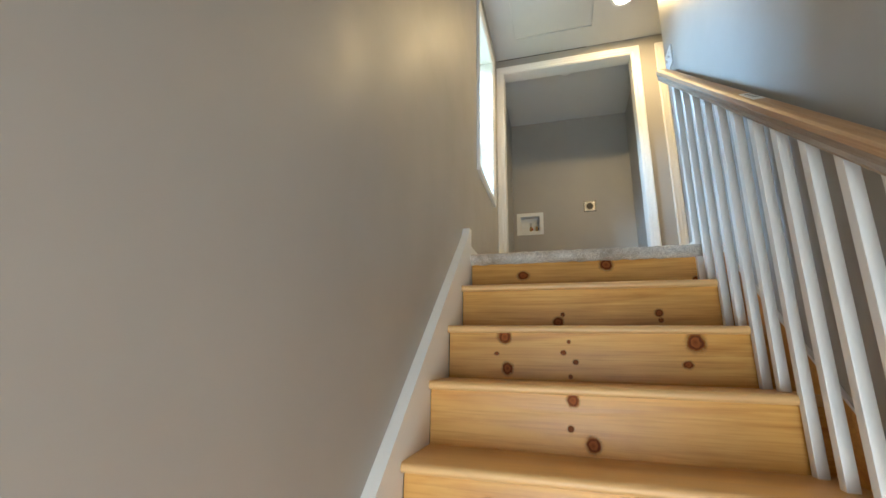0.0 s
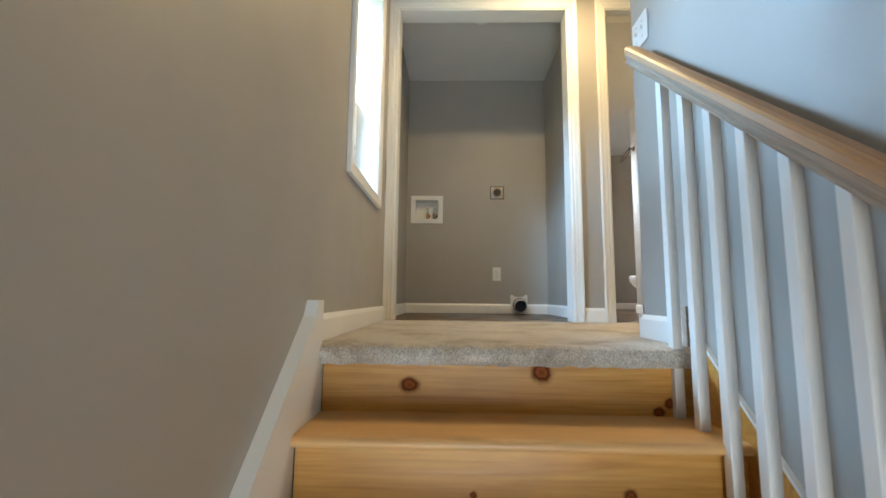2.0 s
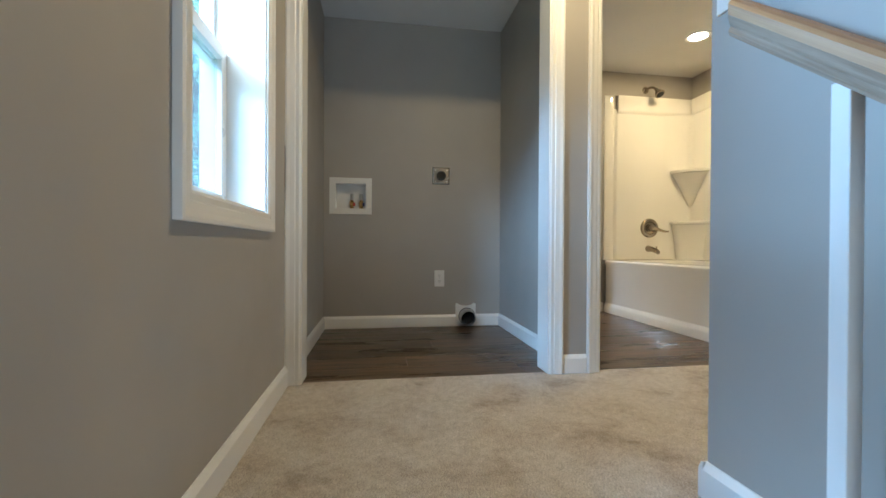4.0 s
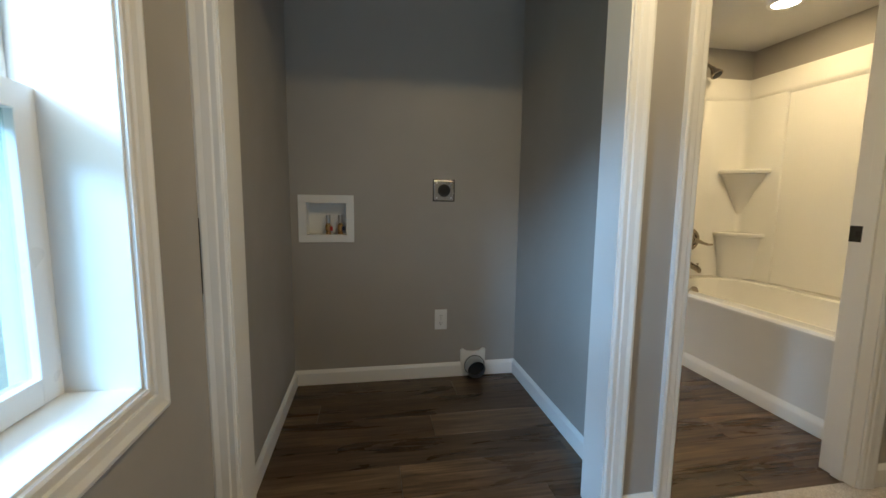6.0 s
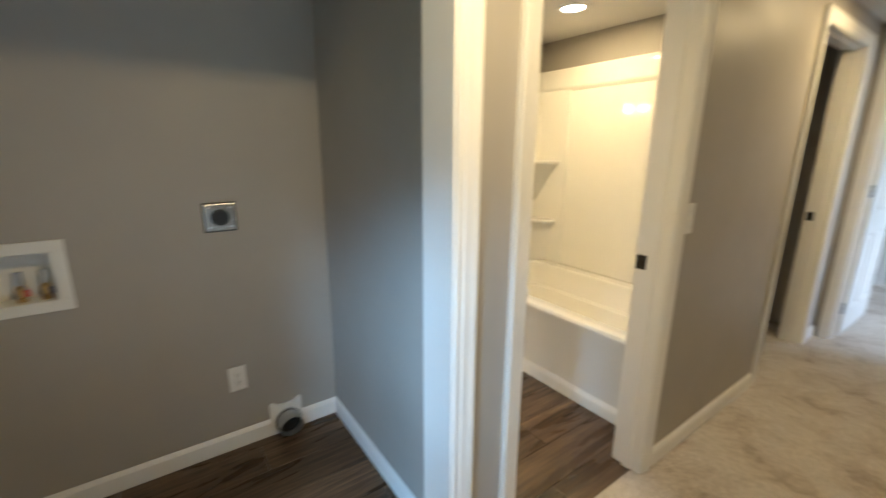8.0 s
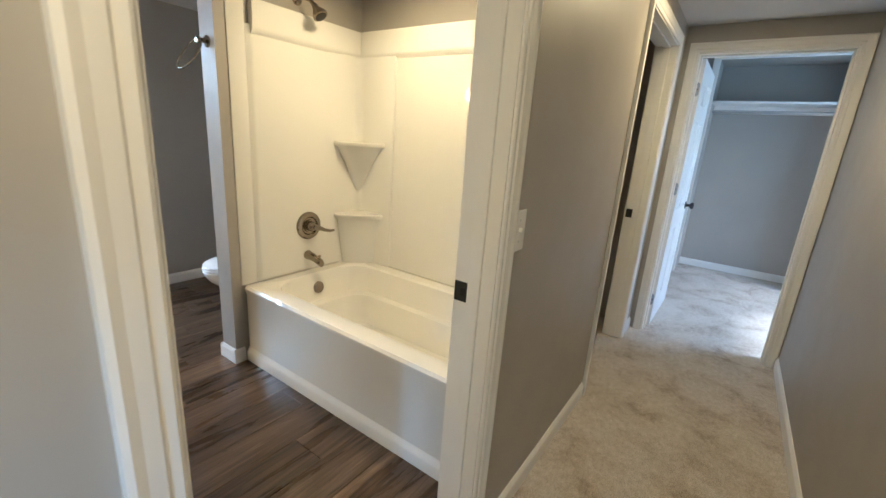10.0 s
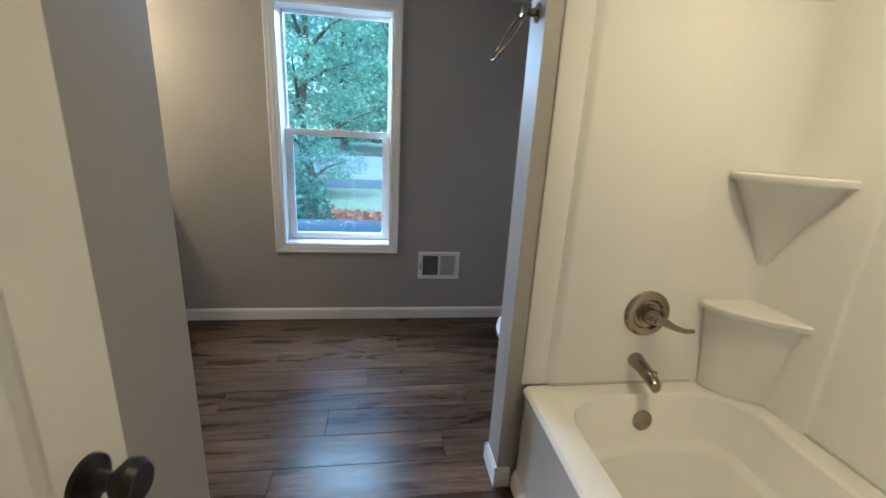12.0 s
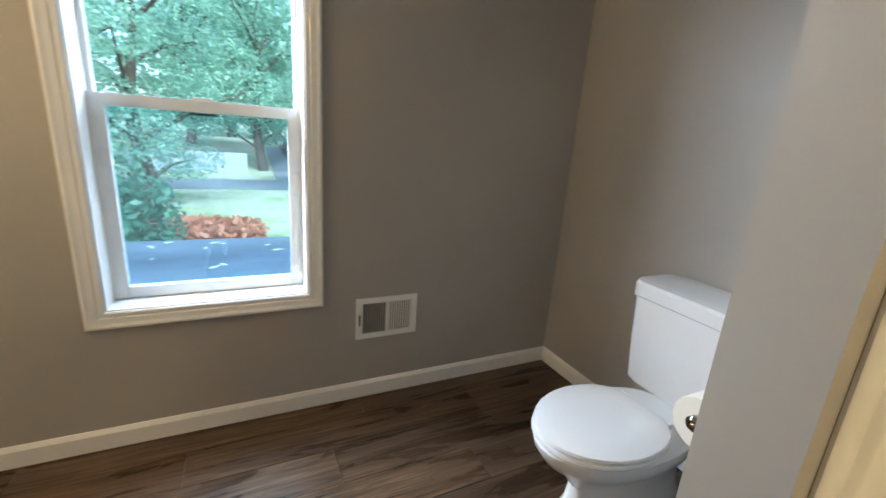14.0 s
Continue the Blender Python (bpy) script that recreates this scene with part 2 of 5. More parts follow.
def plain_wood(name, c0, c1, rough, stretch=(18, 1.5, 18), tilt=0.0):
    """Streaky wood; tilt leans the grain up from the y axis about x."""
    m = Mat(name, rough)
    if tilt:
        tc, mp = m.node("ShaderNodeTexCoord"), m.node("ShaderNodeMapping")
        mp.vector_type = "TEXTURE"
        mp.inputs["Rotation"].default_value = (radians(tilt), 0, 0)
        mp.inputs["Scale"].default_value = tuple(1 / s for s in stretch)
        m.link(tc.outputs["Object"], mp.inputs["Vector"])
        v = mp.outputs[0]
    else:
        v = m.coords(stretch, seeded=True)
    f = m.noise(v, 2.2, 6.0, 0.65, 0.8)
    m.color(m.ramp(f, (0.3, c0), (0.7, c1)))
    m.b.inputs["Specular IOR Level"].default_value = 0.25
    m.bump(f, 0.25, 0.001)
    return m.m


PINE, TREADP = pine_mat("knotty_pine", 0.0), pine_mat("pale_pine_tread", 0.5)
def knot_mat():
    """Round knot of unit radius: ringed heart, dark rim, and stained grain fading into the board."""
    m = Mat("pine_knot", 0.6)
    m.b.inputs["Specular IOR Level"].default_value = 0.12
    tc, oi, cx = m.node("ShaderNodeTexCoord"), m.node("ShaderNodeObjectInfo"), m.node("ShaderNodeCombineXYZ")
    sc, warp = m.node("ShaderNodeVectorMath"), m.node("ShaderNodeVectorMath")
    sc.operation, warp.operation = "SCALE", "ADD"
    m.link(tc.outputs["Object"], sc.inputs[0])
    sc.inputs["Scale"].default_value = 1.0
    m.link(oi.outputs["Random"], cx.inputs[1])
    big = m.node("ShaderNodeVectorMath", )
    big.operation = "MULTIPLY"
    big.inputs[1].default_value = (0, 40, 0)
    m.link(cx.outputs[0], big.inputs[0])
    m.link(sc.outputs[0], warp.inputs[0])
    m.link(big.outputs[0], warp.inputs[1])
    wob = m.node("ShaderNodeTexNoise", Scale=1.3, Detail=3.0)
    m.link(warp.outputs[0], wob.inputs["Vector"])
    flat = m.node("ShaderNodeVectorMath")
    flat.operation = "MULTIPLY"
    flat.inputs[1].default_value = (1, 0, 1)
    m.link(tc.outputs["Object"], flat.inputs[0])
    ln = m.node("ShaderNodeVectorMath")
    ln.operation = "LENGTH"
    m.link(flat.outputs[0], ln.inputs[0])
    d = m.node("ShaderNodeMath")
    d.operation = "MULTIPLY_ADD"
    m.link(wob.outputs["Fac"], d.inputs[0])
    d.inputs[1].default_value = 0.7
    m.link(ln.outputs["Value"], d.inputs[2])
    half = m.node("ShaderNodeMath")
    half.operation = "MULTIPLY"
    half.inputs[1].default_value = 0.5
    m.link(d.outputs[0], half.inputs[0])
    f = half.outputs[0]
    m.color(m.ramp(f, (0.16, (0.15, 0.036, 0.008)), (0.34, (0.24, 0.066, 0.014)), (0.46, (0.28, 0.082, 0.018)), (0.55, (0.10, 0.022, 0.005)), (0.62, (0.15, 0.036, 0.008)), (0.70, (0.42, 0.155, 0.026)), (1.0, (0.52, 0.225, 0.042))))
    tr, mx = m.node("ShaderNodeBsdfTransparent"), m.node("ShaderNodeMixShader")
    m.link(m.ramp(f, (0.60, 1.0), (0.70, 0.62), (0.86, 0.18), (0.98, 0.0)), mx.inputs[0])
    m.link(tr.outputs[0], mx.inputs[1])
    m.link(m.b.outputs[0], mx.inputs[2])
    m.link(mx.outputs[0], m.t.nodes["Material Output"].inputs[0])
    return m.m


KNOT = knot_mat()
RAILWOOD = plain_wood("rail_wood", (0.42, 0.235, 0.115), (0.60, 0.375, 0.20), 0.45, (30, 1.2, 30), 40.8)
RAILWORN = plain_wood("worn_primed_wood", (0.30, 0.225, 0.165), (0.50, 0.405, 0.32), 0.6, (34, 1.4, 34), 40.8)


def plank_mat():
    m = Mat("brown_vinyl_plank", 0.36)
    g = m.noise(m.coords((0.8, 5.5, 5.5), seeded=True), 1.5, 5.0, 0.55, 1.2)
    fine = m.noise(m.coords((5, 90, 90), seeded=True), 1.5, 4.0, 0.6)
    knots = m.noise(m.coords((4.2, 17, 17), seeded=True), 1.6, 3.0, 0.5, 1.2)
    crack = m.noise(m.coords((1.9, 38, 38), seeded=True), 1.3, 2.0, 0.5, 0.9)
    streak = m.noise(m.coords((2.2, 46, 46), seeded=True), 1.4, 5.0, 0.65, 0.8)
    base = m.ramp(g, (0.26, (0.040, 0.024, 0.014)), (0.43, (0.078, 0.050, 0.030)), (0.56, (0.122, 0.081, 0.050)), (0.74, (0.185, 0.127, 0.082)))
    base = m.mix(0.85, base, m.ramp(streak, (0.34, (0.42, 0.39, 0.36)), (0.5, (1.0, 0.98, 0.95)), (0.66, (1.65, 1.60, 1.52))), "MULTIPLY")
    oi = m.node("ShaderNodeObjectInfo")
    tone = m.ramp(oi.outputs["Random"], (0.0, (0.66, 0.64, 0.62)), (0.5, (0.9, 0.88, 0.86)), (1.0, (1.2, 1.15, 1.1)))
    c = m.mix(1.0, base, tone, "MULTIPLY")
    c = m.mix(m.ramp(knots, (0.64, 0.0), (0.78, 0.85)), c, (0.014, 0.009, 0.006))
    c = m.mix(m.ramp(crack, (0.69, 0.0), (0.74, 0.8)), c, (0.012, 0.008, 0.006))
    m.color(m.mix(0.07, c, m.ramp(fine, (0.35, 0.3), (0.65, 0.62)), "OVERLAY"))
    m.rough(m.ramp(g, (0.3, 0.24), (0.7, 0.36)))
    m.b.inputs["Specular IOR Level"].default_value = 0.4
    m.bump(m.mix(0.2, g, fine), 0.08, 0.0010)
    return m.m


PLANK = plank_mat()
GAP = paint("plank_joint", (0.015, 0.011, 0.008), 0.8, 0.1, 0.0)


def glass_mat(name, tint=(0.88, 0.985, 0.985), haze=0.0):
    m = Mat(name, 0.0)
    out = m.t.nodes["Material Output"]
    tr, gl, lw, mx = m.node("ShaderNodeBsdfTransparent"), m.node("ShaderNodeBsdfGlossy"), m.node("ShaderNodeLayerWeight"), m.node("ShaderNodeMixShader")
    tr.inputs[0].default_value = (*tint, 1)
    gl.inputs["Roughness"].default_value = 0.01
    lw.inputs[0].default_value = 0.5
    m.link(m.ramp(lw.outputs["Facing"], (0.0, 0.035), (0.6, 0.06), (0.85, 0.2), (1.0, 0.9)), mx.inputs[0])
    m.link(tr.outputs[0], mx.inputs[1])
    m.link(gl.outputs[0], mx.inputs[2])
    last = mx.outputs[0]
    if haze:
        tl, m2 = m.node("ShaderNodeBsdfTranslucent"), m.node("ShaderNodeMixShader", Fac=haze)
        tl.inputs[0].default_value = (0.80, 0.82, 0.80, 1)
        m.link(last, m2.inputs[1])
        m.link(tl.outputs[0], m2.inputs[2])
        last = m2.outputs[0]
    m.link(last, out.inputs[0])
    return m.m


# tints dim the outdoor view and haze whitens it, both put into the glass
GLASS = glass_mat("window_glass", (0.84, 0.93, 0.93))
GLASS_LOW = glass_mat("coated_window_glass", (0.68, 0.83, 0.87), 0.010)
GLASS_HAZY = glass_mat("screened_window_glass", (0.54, 0.66, 0.70), 0.05)


def glow(name, c, strength):
    m = Mat(name)
    m.b.inputs["Emission Color"].default_value = (*c, 1)
    m.b.inputs["Emission Strength"].default_value = strength
    return m.m


LAMP = glow("lamp_lens", (1.0, 0.85, 0.66), 3.0)
VLAMP = glow("frosted_shade", (1.0, 0.70, 0.34), 15.5)


# ---------------------------------------------------------------- structure
TH = 0.115
LAUNDRY = (0.048, 1.14, 1.992)      # opening: left, right, head
BATH = (1.360, 2.148, 1.988)
ROOM = (3.38, 4.25, 1.975)
WIN_W = (-0.885, -0.305, 0.67, 1.88)   # stair window: y0, y1, z0, z1
DOOR_X, DOOR_Y, DOOR_TURN = 1.375, 0.138, -5.8
WIN_B = (1.180, 1.886, 0.55, 2.02)    # bathroom window: x0, x1, z0, z1
YB, XE = 3.177, 3.215                  # bathroom far wall and end wall
HALL_S, HALL_E = -0.925, 4.52         # hall's other side and its end

solid("wall_west", wall_mesh(-0.205, 0, -4.7, YB + 0.2, -3.2, CEIL, [(-1, 1, WIN_W[0], WIN_W[1], WIN_W[2], WIN_W[3])]), WALL, "warm grey painted stairwell wall with a window", "wall")
solid("wall_landing", wall_mesh(0, HALL_E + TH, 0, TH, -0.3, CEIL, [(a, b, -1, 1, -1, h) for a, b, h in (LAUNDRY, BATH, ROOM)]), WALL,
      "grey painted landing wall with doorways", "wall")
solid("wall_laundry_back", wall_mesh(0, 1.32, 1.155, 1.47, -0.3, CEIL, [(0.076, 0.287, 1, 1.238, 0.825, 1.003)]), WALL, "grey painted laundry closet back wall", "wall")
solid("wall_laundry_side", wall_mesh(1.245, 1.32, TH, 1.155, -0.3, CEIL), WALL, "grey painted wall between laundry and bathroom", "wall")
solid("wall_north", wall_mesh(0, XE + TH, YB, YB + 0.2, -3.2, CEIL, [(WIN_B[0], WIN_B[1], 0, 9, WIN_B[2], WIN_B[3])]), WALL, "grey painted bathroom wall with a window", "wall")
solid("wall_bath_end", wall_mesh(XE, XE + TH, TH, YB, -0.3, CEIL), WALL, "grey painted bathroom end wall", "wall")
solid("wall_stub", wall_mesh(2.287, XE, 1.65, 1.785, -0.3, CEIL), WALL, "grey painted stub wall at the end of the tub", "wall")
solid("wall_stair_east", wall_mesh(1.115, 1.115 + TH, -4.7, HALL_S, -3.2, CEIL), WALL, "grey painted wall beside the handrail", "wall")
solid("wall_hall_south", wall_mesh(1.115 + TH, HALL_E + TH, HALL_S - TH, HALL_S, -0.3, CEIL), WALL, "grey painted hall wall", "wall")
BED = (-0.87, -0.085, 1.975)
solid("wall_hall_end", wall_mesh(HALL_E, HALL_E + TH, HALL_S, 0, -0.3, CEIL, [(0, 9, BED[0], BED[1], -1, BED[2])]), WALL, "grey painted hall end wall with a doorway", "wall")
# unseen closing wall; its opening is added for the fill lamp
solid("wall_south", wall_mesh(0, 1.115, -4.7, -4.58, -3.2, CEIL, [(0.09, 1.04, -5, 0, -2.5, -0.5)]), WALL, "grey painted wall at the foot of the stairs", "wall")
# rooms beyond the hall
solid("wall_bedroom", wall_mesh(HALL_E + TH + 0.001, 7.6, -2.6, 1.7, -0.3, 2.42, [(HALL_E + TH + 0.016, 6.6, -2.5, 1.6, -1, 9), (6.55, 7.05, -1.27, -0.07, -1, 2.29), (4.9, 6.2, -9, -2.4, 0.6, 1.9), (4.4, 4.9, BED[0] - 0.06, BED[1] + 0.06, -1, 2.04)]), WALL,
      "grey painted bedroom walls with a closet recess", "wall")
solid("wall_side_room", wall_mesh(XE + TH, HALL_E + TH + 0.1, TH, 2.6, -0.3, CEIL, [(XE + TH + 0.06, HALL_E + 0.06, 0, 2.5, -1, 9)]), WALL, "grey painted side room walls", "wall")
solid("ceiling", boxes((-0.205, HALL_E + TH, -4.7, YB + 0.2, CEIL, CEIL + 0.15)), CEILP, "flat white painted ceiling", "ceiling")
solid("ceiling_bedroom", boxes((HALL_E + TH + 0.001, 7.6, -2.6, 1.7, 2.42, 2.55)), CEILP, "flat white painted bedroom ceiling", "ceiling")
solid("floor", boxes((0, 1.15, -1.24, 0.03, -0.25, 0.0), (1.15, HALL_E + TH, HALL_S, 0.03, -0.25, 0.0), (3.38, 7.45, 0.03, 2.6, -0.25, -0.001), (HALL_E + TH, 7.45, -2.55, 0.03, -0.25, -0.001)),
      CARPET, "beige cut-pile carpet on landing and hall", "carpet")
solid("subfloor", boxes((0, XE, 0.03, YB, -0.25, -0.014)), GAP, "dark underlay below the vinyl planks", "floor")
solid("floor_lower", boxes((0, 1.15, -4.7, -1.3, -2.7, -2.58)), CARPET, "carpet at the foot of the stairs", "floor")

# ---------------------------------------------------------------- mouldings
CASING = [(0, 0), (0, 0.009), (0.005, 0.012), (0.018, 0.011), (0.022, 0.0145), (0.040, 0.016), (0.052, 0.020), (0.060, 0.018), (0.060, 0)]
BASE = [(0, 0), (0, 0.013), (0.066, 0.013), (0.074, 0.009), (0.083, 0.004), (0.083, 0)]


def base_run(name, p0, p1, out):
    """A baseboard along a wall foot; out points into the room."""
    bm = sweep(bmesh.new(), (*p0, 0.002), (*p1, 0.002), (0, 0, 1), (*out, 0), BASE)
    return solid(name, bm, WHITE, "white painted baseboard along the wall foot", "baseboard")


for p0, p1, out in (((0, -1.27), (0, -0.019), (1, 0)), ((0.0, 1.155), (1.245, 1.155), (0, -1)), ((0, TH), (0, 1.142), (1, 0)), ((1.245, TH), (1.245, 1.142), (-1, 0)),
                    ((1.192, 0), (1.308, 0), (0, -1)), ((2.206, 0), (3.319, 0), (0, -1)), ((4.311, 0), (4.507, 0), (0, -1)), ((1.115 + TH, HALL_S), (4.5, HALL_S), (0, 1)),
                    ((0.47, YB), (XE, YB), (0, -1)), ((XE, 1.785), (XE, YB - 0.013), (-1, 0)), ((2.274, 1.785), (XE - 0.013, 1.785), (0, 1)), ((2.287, 1.65), (2.287, 1.785), (-1, 0)),
                    ((2.274, 1.65), (2.338, 1.65), (0, -1)), ((1.32, TH), (1.32, 1.483), (1, 0)), ((0.0, 1.47), (1.32, 1.47), (0, 1)), ((1.115, -1.2), (1.115, HALL_S), (-1, 0)),
                    ((1.102, HALL_S), (1.115 + TH, HALL_S), (0, 1)), ((6.6, 0.0), (6.6, 1.6), (-1, 0)), ((7.05, -1.27), (7.05, -0.07), (-1, 0)), ((6.6, -2.5), (6.6, -1.34), (-1, 0)),
                    ((HALL_E, HALL_S + 0.013), (HALL_E, -0.93), (-1, 0))):
    base_run("baseboard", p0, p1, out)


def doorway(name, a, b, head, place, out, label, faces=2):
    """Jambs, stops and casings of an opening from a to b; place(u, v, z) lays it into its wall, v across the thickness."""
    d = thing(name, *place((a + b) / 2, TH / 2, 0), label, "door frame", "structure")

    def slab(nm, u0, u1, v0, v1, z0, z1):
        bm = boxes((u0, u1, v0, v1, z0, z1), bevel=0.0015)
        for v in bm.verts:
            v.co = place(*v.co)
        part(nm, bm, WHITE, d)
    slab("jamb", a - 0.002, a + 0.016, -0.004, TH + 0.004, 0.001, head)
    slab("jamb", b - 0.016, b + 0.002, -0.004, TH + 0.004, 0.001, head)
    slab("head_jamb", a + 0.016, b - 0.016, -0.004, TH + 0.004, head - 0.016, head + 0.002)
    if faces > 2:
        for u0, u1, z0, z1 in ((a + 0.016, a + 0.027, 0.002, head - 0.027), (b - 0.027, b - 0.016, 0.002, head - 0.027), (a + 0.016, b - 0.016, head - 0.027, head - 0.016)):
            slab("stop", u0, u1, 0.035, 0.072, z0, z1)
    for v, s in ((-0.0005, -1), (TH + 0.0005, 1))[:min(faces, 2)]:
        o = Vector(place(0, s, 0)) - Vector(place(0, 0, 0))
        for p0, p1, side, m0, m1 in (((a + 0.010, 0.002), (a + 0.010, head - 0.010), (-1, 0), 0, 1), ((b - 0.010, 0.002), (b - 0.010, head - 0.010), (1, 0), 0, 1),
                                     ((a + 0.010, head - 0.010), (b - 0.010, head - 0.010), (0, 1), -1, 1)):
            sd = Vector(place(side[0], 0, side[1])) - Vector(place(0, 0, 0))
            bm = sweep(bmesh.new(), place(p0[0], v, p0[1]), place(p1[0], v, p1[1]), sd, o, CASING, m0, m1)
            part("casing", bm, WHITE, d, "white colonial moulded casing")
    return d


def along_x(u, v, z):
    return (u, v, z)


def along_y(u, v, z):
    return (HALL_E + v, u, z)


door_laundry = doorway("door_1", *LAUNDRY, along_x, 1, "white cased opening of the laundry closet", 1)
door_bath = doorway("door_2", *BATH, along_x, 1, "white bathroom door frame with moulded casing", 3)
door_room = doorway("door_3", *ROOM, along_x, 1, "white side room door frame off the hall", 3)
door_bed = doorway("door_4", *BED, along_y, 1, "white bedroom door frame at the hall end", 3)


def strike_plate(x, y, z, into):
    o = thing("strike_plate", x, y, z, "black metal strike plate let into the door jamb", "strike plate")
    bm = boxes((x, x + 0.002 * into, y - 0.028, y + 0.028, z - 0.029, z + 0.029))
    part("plate", bm, BLACKM, o)
    part("latch_hole", boxes((x + 0.002 * into, x + 0.0026 * into, y - 0.006, y + 0.008, z - 0.012, z + 0.010)), DARK, o, "dark latch hole")
    return o


strike_plate(BATH[1] - 0.016, 0.090, 0.919, -1)
strike_plate(ROOM[1] - 0.016, 0.085, 0.915, -1)


def sash_window(name, a, b, z0, z1, meet, place, depth, label, low_glass):
    """A single-hung window with deep reveals; place(u, v, z), v running outwards from the room's wall face."""
    w = thing(name, *place((a + b) / 2, 0, z0), label, "window", "structure")

    def slab(nm, u0, u1, v0, v1, q0, q1, mat, label="", bevel=0.002):
        bm = boxes((u0, u1, v0, v1, q0, q1), bevel=bevel)
        for v in bm.verts:
            v.co = place(*v.co)
        return part(nm, bm, mat, w, label)
    end = depth + 0.085
    slab("side_jamb", a - 0.002, a + 0.014, -0.003, end, z0, z1, WHITE)
    slab("side_jamb", b - 0.014, b + 0.002, -0.003, end, z0, z1, WHITE)
    slab("head_jamb", a + 0.014, b - 0.014, -0.003, end, z1 - 0.014, z1 + 0.002, WHITE)
    slab("sill", a + 0.014, b - 0.014, -0.003, end, z0 - 0.002, z0 + 0.014, WHITE, "white painted window sill board")
    for p0, p1, side, m0, m1 in (((a + .008, z0 + .008), (a + .008, z1 - .008), (-1, 0), -1, 1), ((b - .008, z0 + .008), (b - .008, z1 - .008), (1, 0), -1, 1),
                                 ((a + .008, z1 - .008), (b - .008, z1 - .008), (0, 1), -1, 1), ((a + .008, z0 + .008), (b - .008, z0 + .008), (0, -1), -1, 1)):
        sd = Vector(place(side[0], 0, side[1])) - Vector(place(0, 0, 0))
        o = Vector(place(0, -1, 0)) - Vector(place(0, 0, 0))
        part("casing", sweep(bmesh.new(), place(p0[0], -0.0005, p0[1]), place(p1[0], -0.0005, p1[1]), sd, o, CASING, m0, m1), WHITE, w, "white colonial moulded casing")
    A, B = a + 0.014, b - 0.014
    zl, zt = z0 + 0.014, z1 - 0.014
    # vinyl frame tracks
    for u0, u1 in ((A, A + 0.018), (B - 0.018, B)):
        slab("track", u0, u1, depth + 0.002, depth + 0.034, zl, meet + 0.02, VINYL, "white vinyl sash track")
    # lower sash, nearer the room
    s = 0.034
    lo = (A + 0.014, B - 0.014)
    slab("stile", lo[0], lo[0] + s, depth, depth + 0.03, zl + 0.002, meet + 0.02, VINYL)
    slab("stile", lo[1] - s, lo[1], depth, depth + 0.03, zl + 0.002, meet + 0.02, VINYL)
    slab("bottom_rail", lo[0] + s, lo[1] - s, depth, depth + 0.03, zl + 0.002, zl + 0.046, VINYL)
    slab("meeting_rail", lo[0] + s, lo[1] - s, depth - 0.004, depth + 0.03, meet - 0.022, meet + 0.02, VINYL)
    slab("sash_lock", (a + b) / 2 - 0.03, (a + b) / 2 + 0.03, depth - 0.002, depth + 0.024, meet + 0.02, meet + 0.03, VINYL, "white sash lock on the meeting rail")
    slab("lift_label", (a + b) / 2 - 0.045, (a + b) / 2 + 0.045, depth + 0.0125, depth + 0.0135, meet - 0.033, meet - 0.025, BLACKM, "dark vent latch under the meeting rail", 0)
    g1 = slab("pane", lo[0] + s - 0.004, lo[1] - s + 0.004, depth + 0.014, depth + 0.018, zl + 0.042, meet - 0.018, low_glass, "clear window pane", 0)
    # upper sash, further out
    v0 = depth + 0.036
    up = (A + 0.001, B - 0.001)
    slab("stile", up[0], up[0] + 0.016, v0, v0 + 0.03, meet - 0.02, zt, VINYL)
    slab("stile", up[1] - 0.016, up[1], v0, v0 + 0.03, meet - 0.02, zt, VINYL)
    slab("top_rail", up[0] + 0.016, up[1] - 0.016, v0, v0 + 0.03, zt - 0.022, zt, VINYL)
    slab("lower_rail", up[0] + 0.016, up[1] - 0.016, v0, v0 + 0.03, meet - 0.02, meet + 0.016, VINYL)
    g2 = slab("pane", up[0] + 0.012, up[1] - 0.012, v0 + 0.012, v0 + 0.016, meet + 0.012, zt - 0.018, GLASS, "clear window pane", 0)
    for g in (g1, g2):
        g.visible_shadow = False
    return w


sash_window("window_1", *WIN_W, 1.175, lambda u, v, z: (-v, u, z), 0.115, "white vinyl single-hung window with deep white reveal", GLASS_HAZY)
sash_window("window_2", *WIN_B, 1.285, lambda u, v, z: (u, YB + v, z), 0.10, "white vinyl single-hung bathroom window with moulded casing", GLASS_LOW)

# ---------------------------------------------------------------- stairs
RISE, RUN, Y1 = 0.193, 0.2235, -1.467
stairs = thing("staircase", 0.55, -1.25, -0.2, "knotty pine staircase with closed risers and rounded nosings", "staircase", "structure")
SX0, SX1 = 0.030, 1.104
tread_me = riser_me = None
for k in range(1, 13):
    z, yn = -RISE * k + 0.004, Y1 - RUN * (k - 1)
    if tread_me is None:
        bm = boxes((SX0, SX1, 0, RUN + 0.03, -0.027, 0))
        front = [e for e in bm.edges if all(abs(v.co.y) < 1e-6 for v in e.verts) and abs(e.verts[0].co.z - e.verts[1].co.z) < 1e-6]
        bmesh.ops.bevel(bm, geom=front, offset=0.012, segments=4, affect="EDGES", profile=0.5)
        tread_me = mesh_of("tread", bm, TREADP, True)
    t = new("tread", tread_me)
    t.parent, t.location = stairs, Vector((0, yn, z)) - stairs.location
    t["label"] = "pale golden pine tread with rounded nosing"
    t.location = Vector((0, yn, z)) - Vector((0.55, -1.25, -0.2))
risers = []
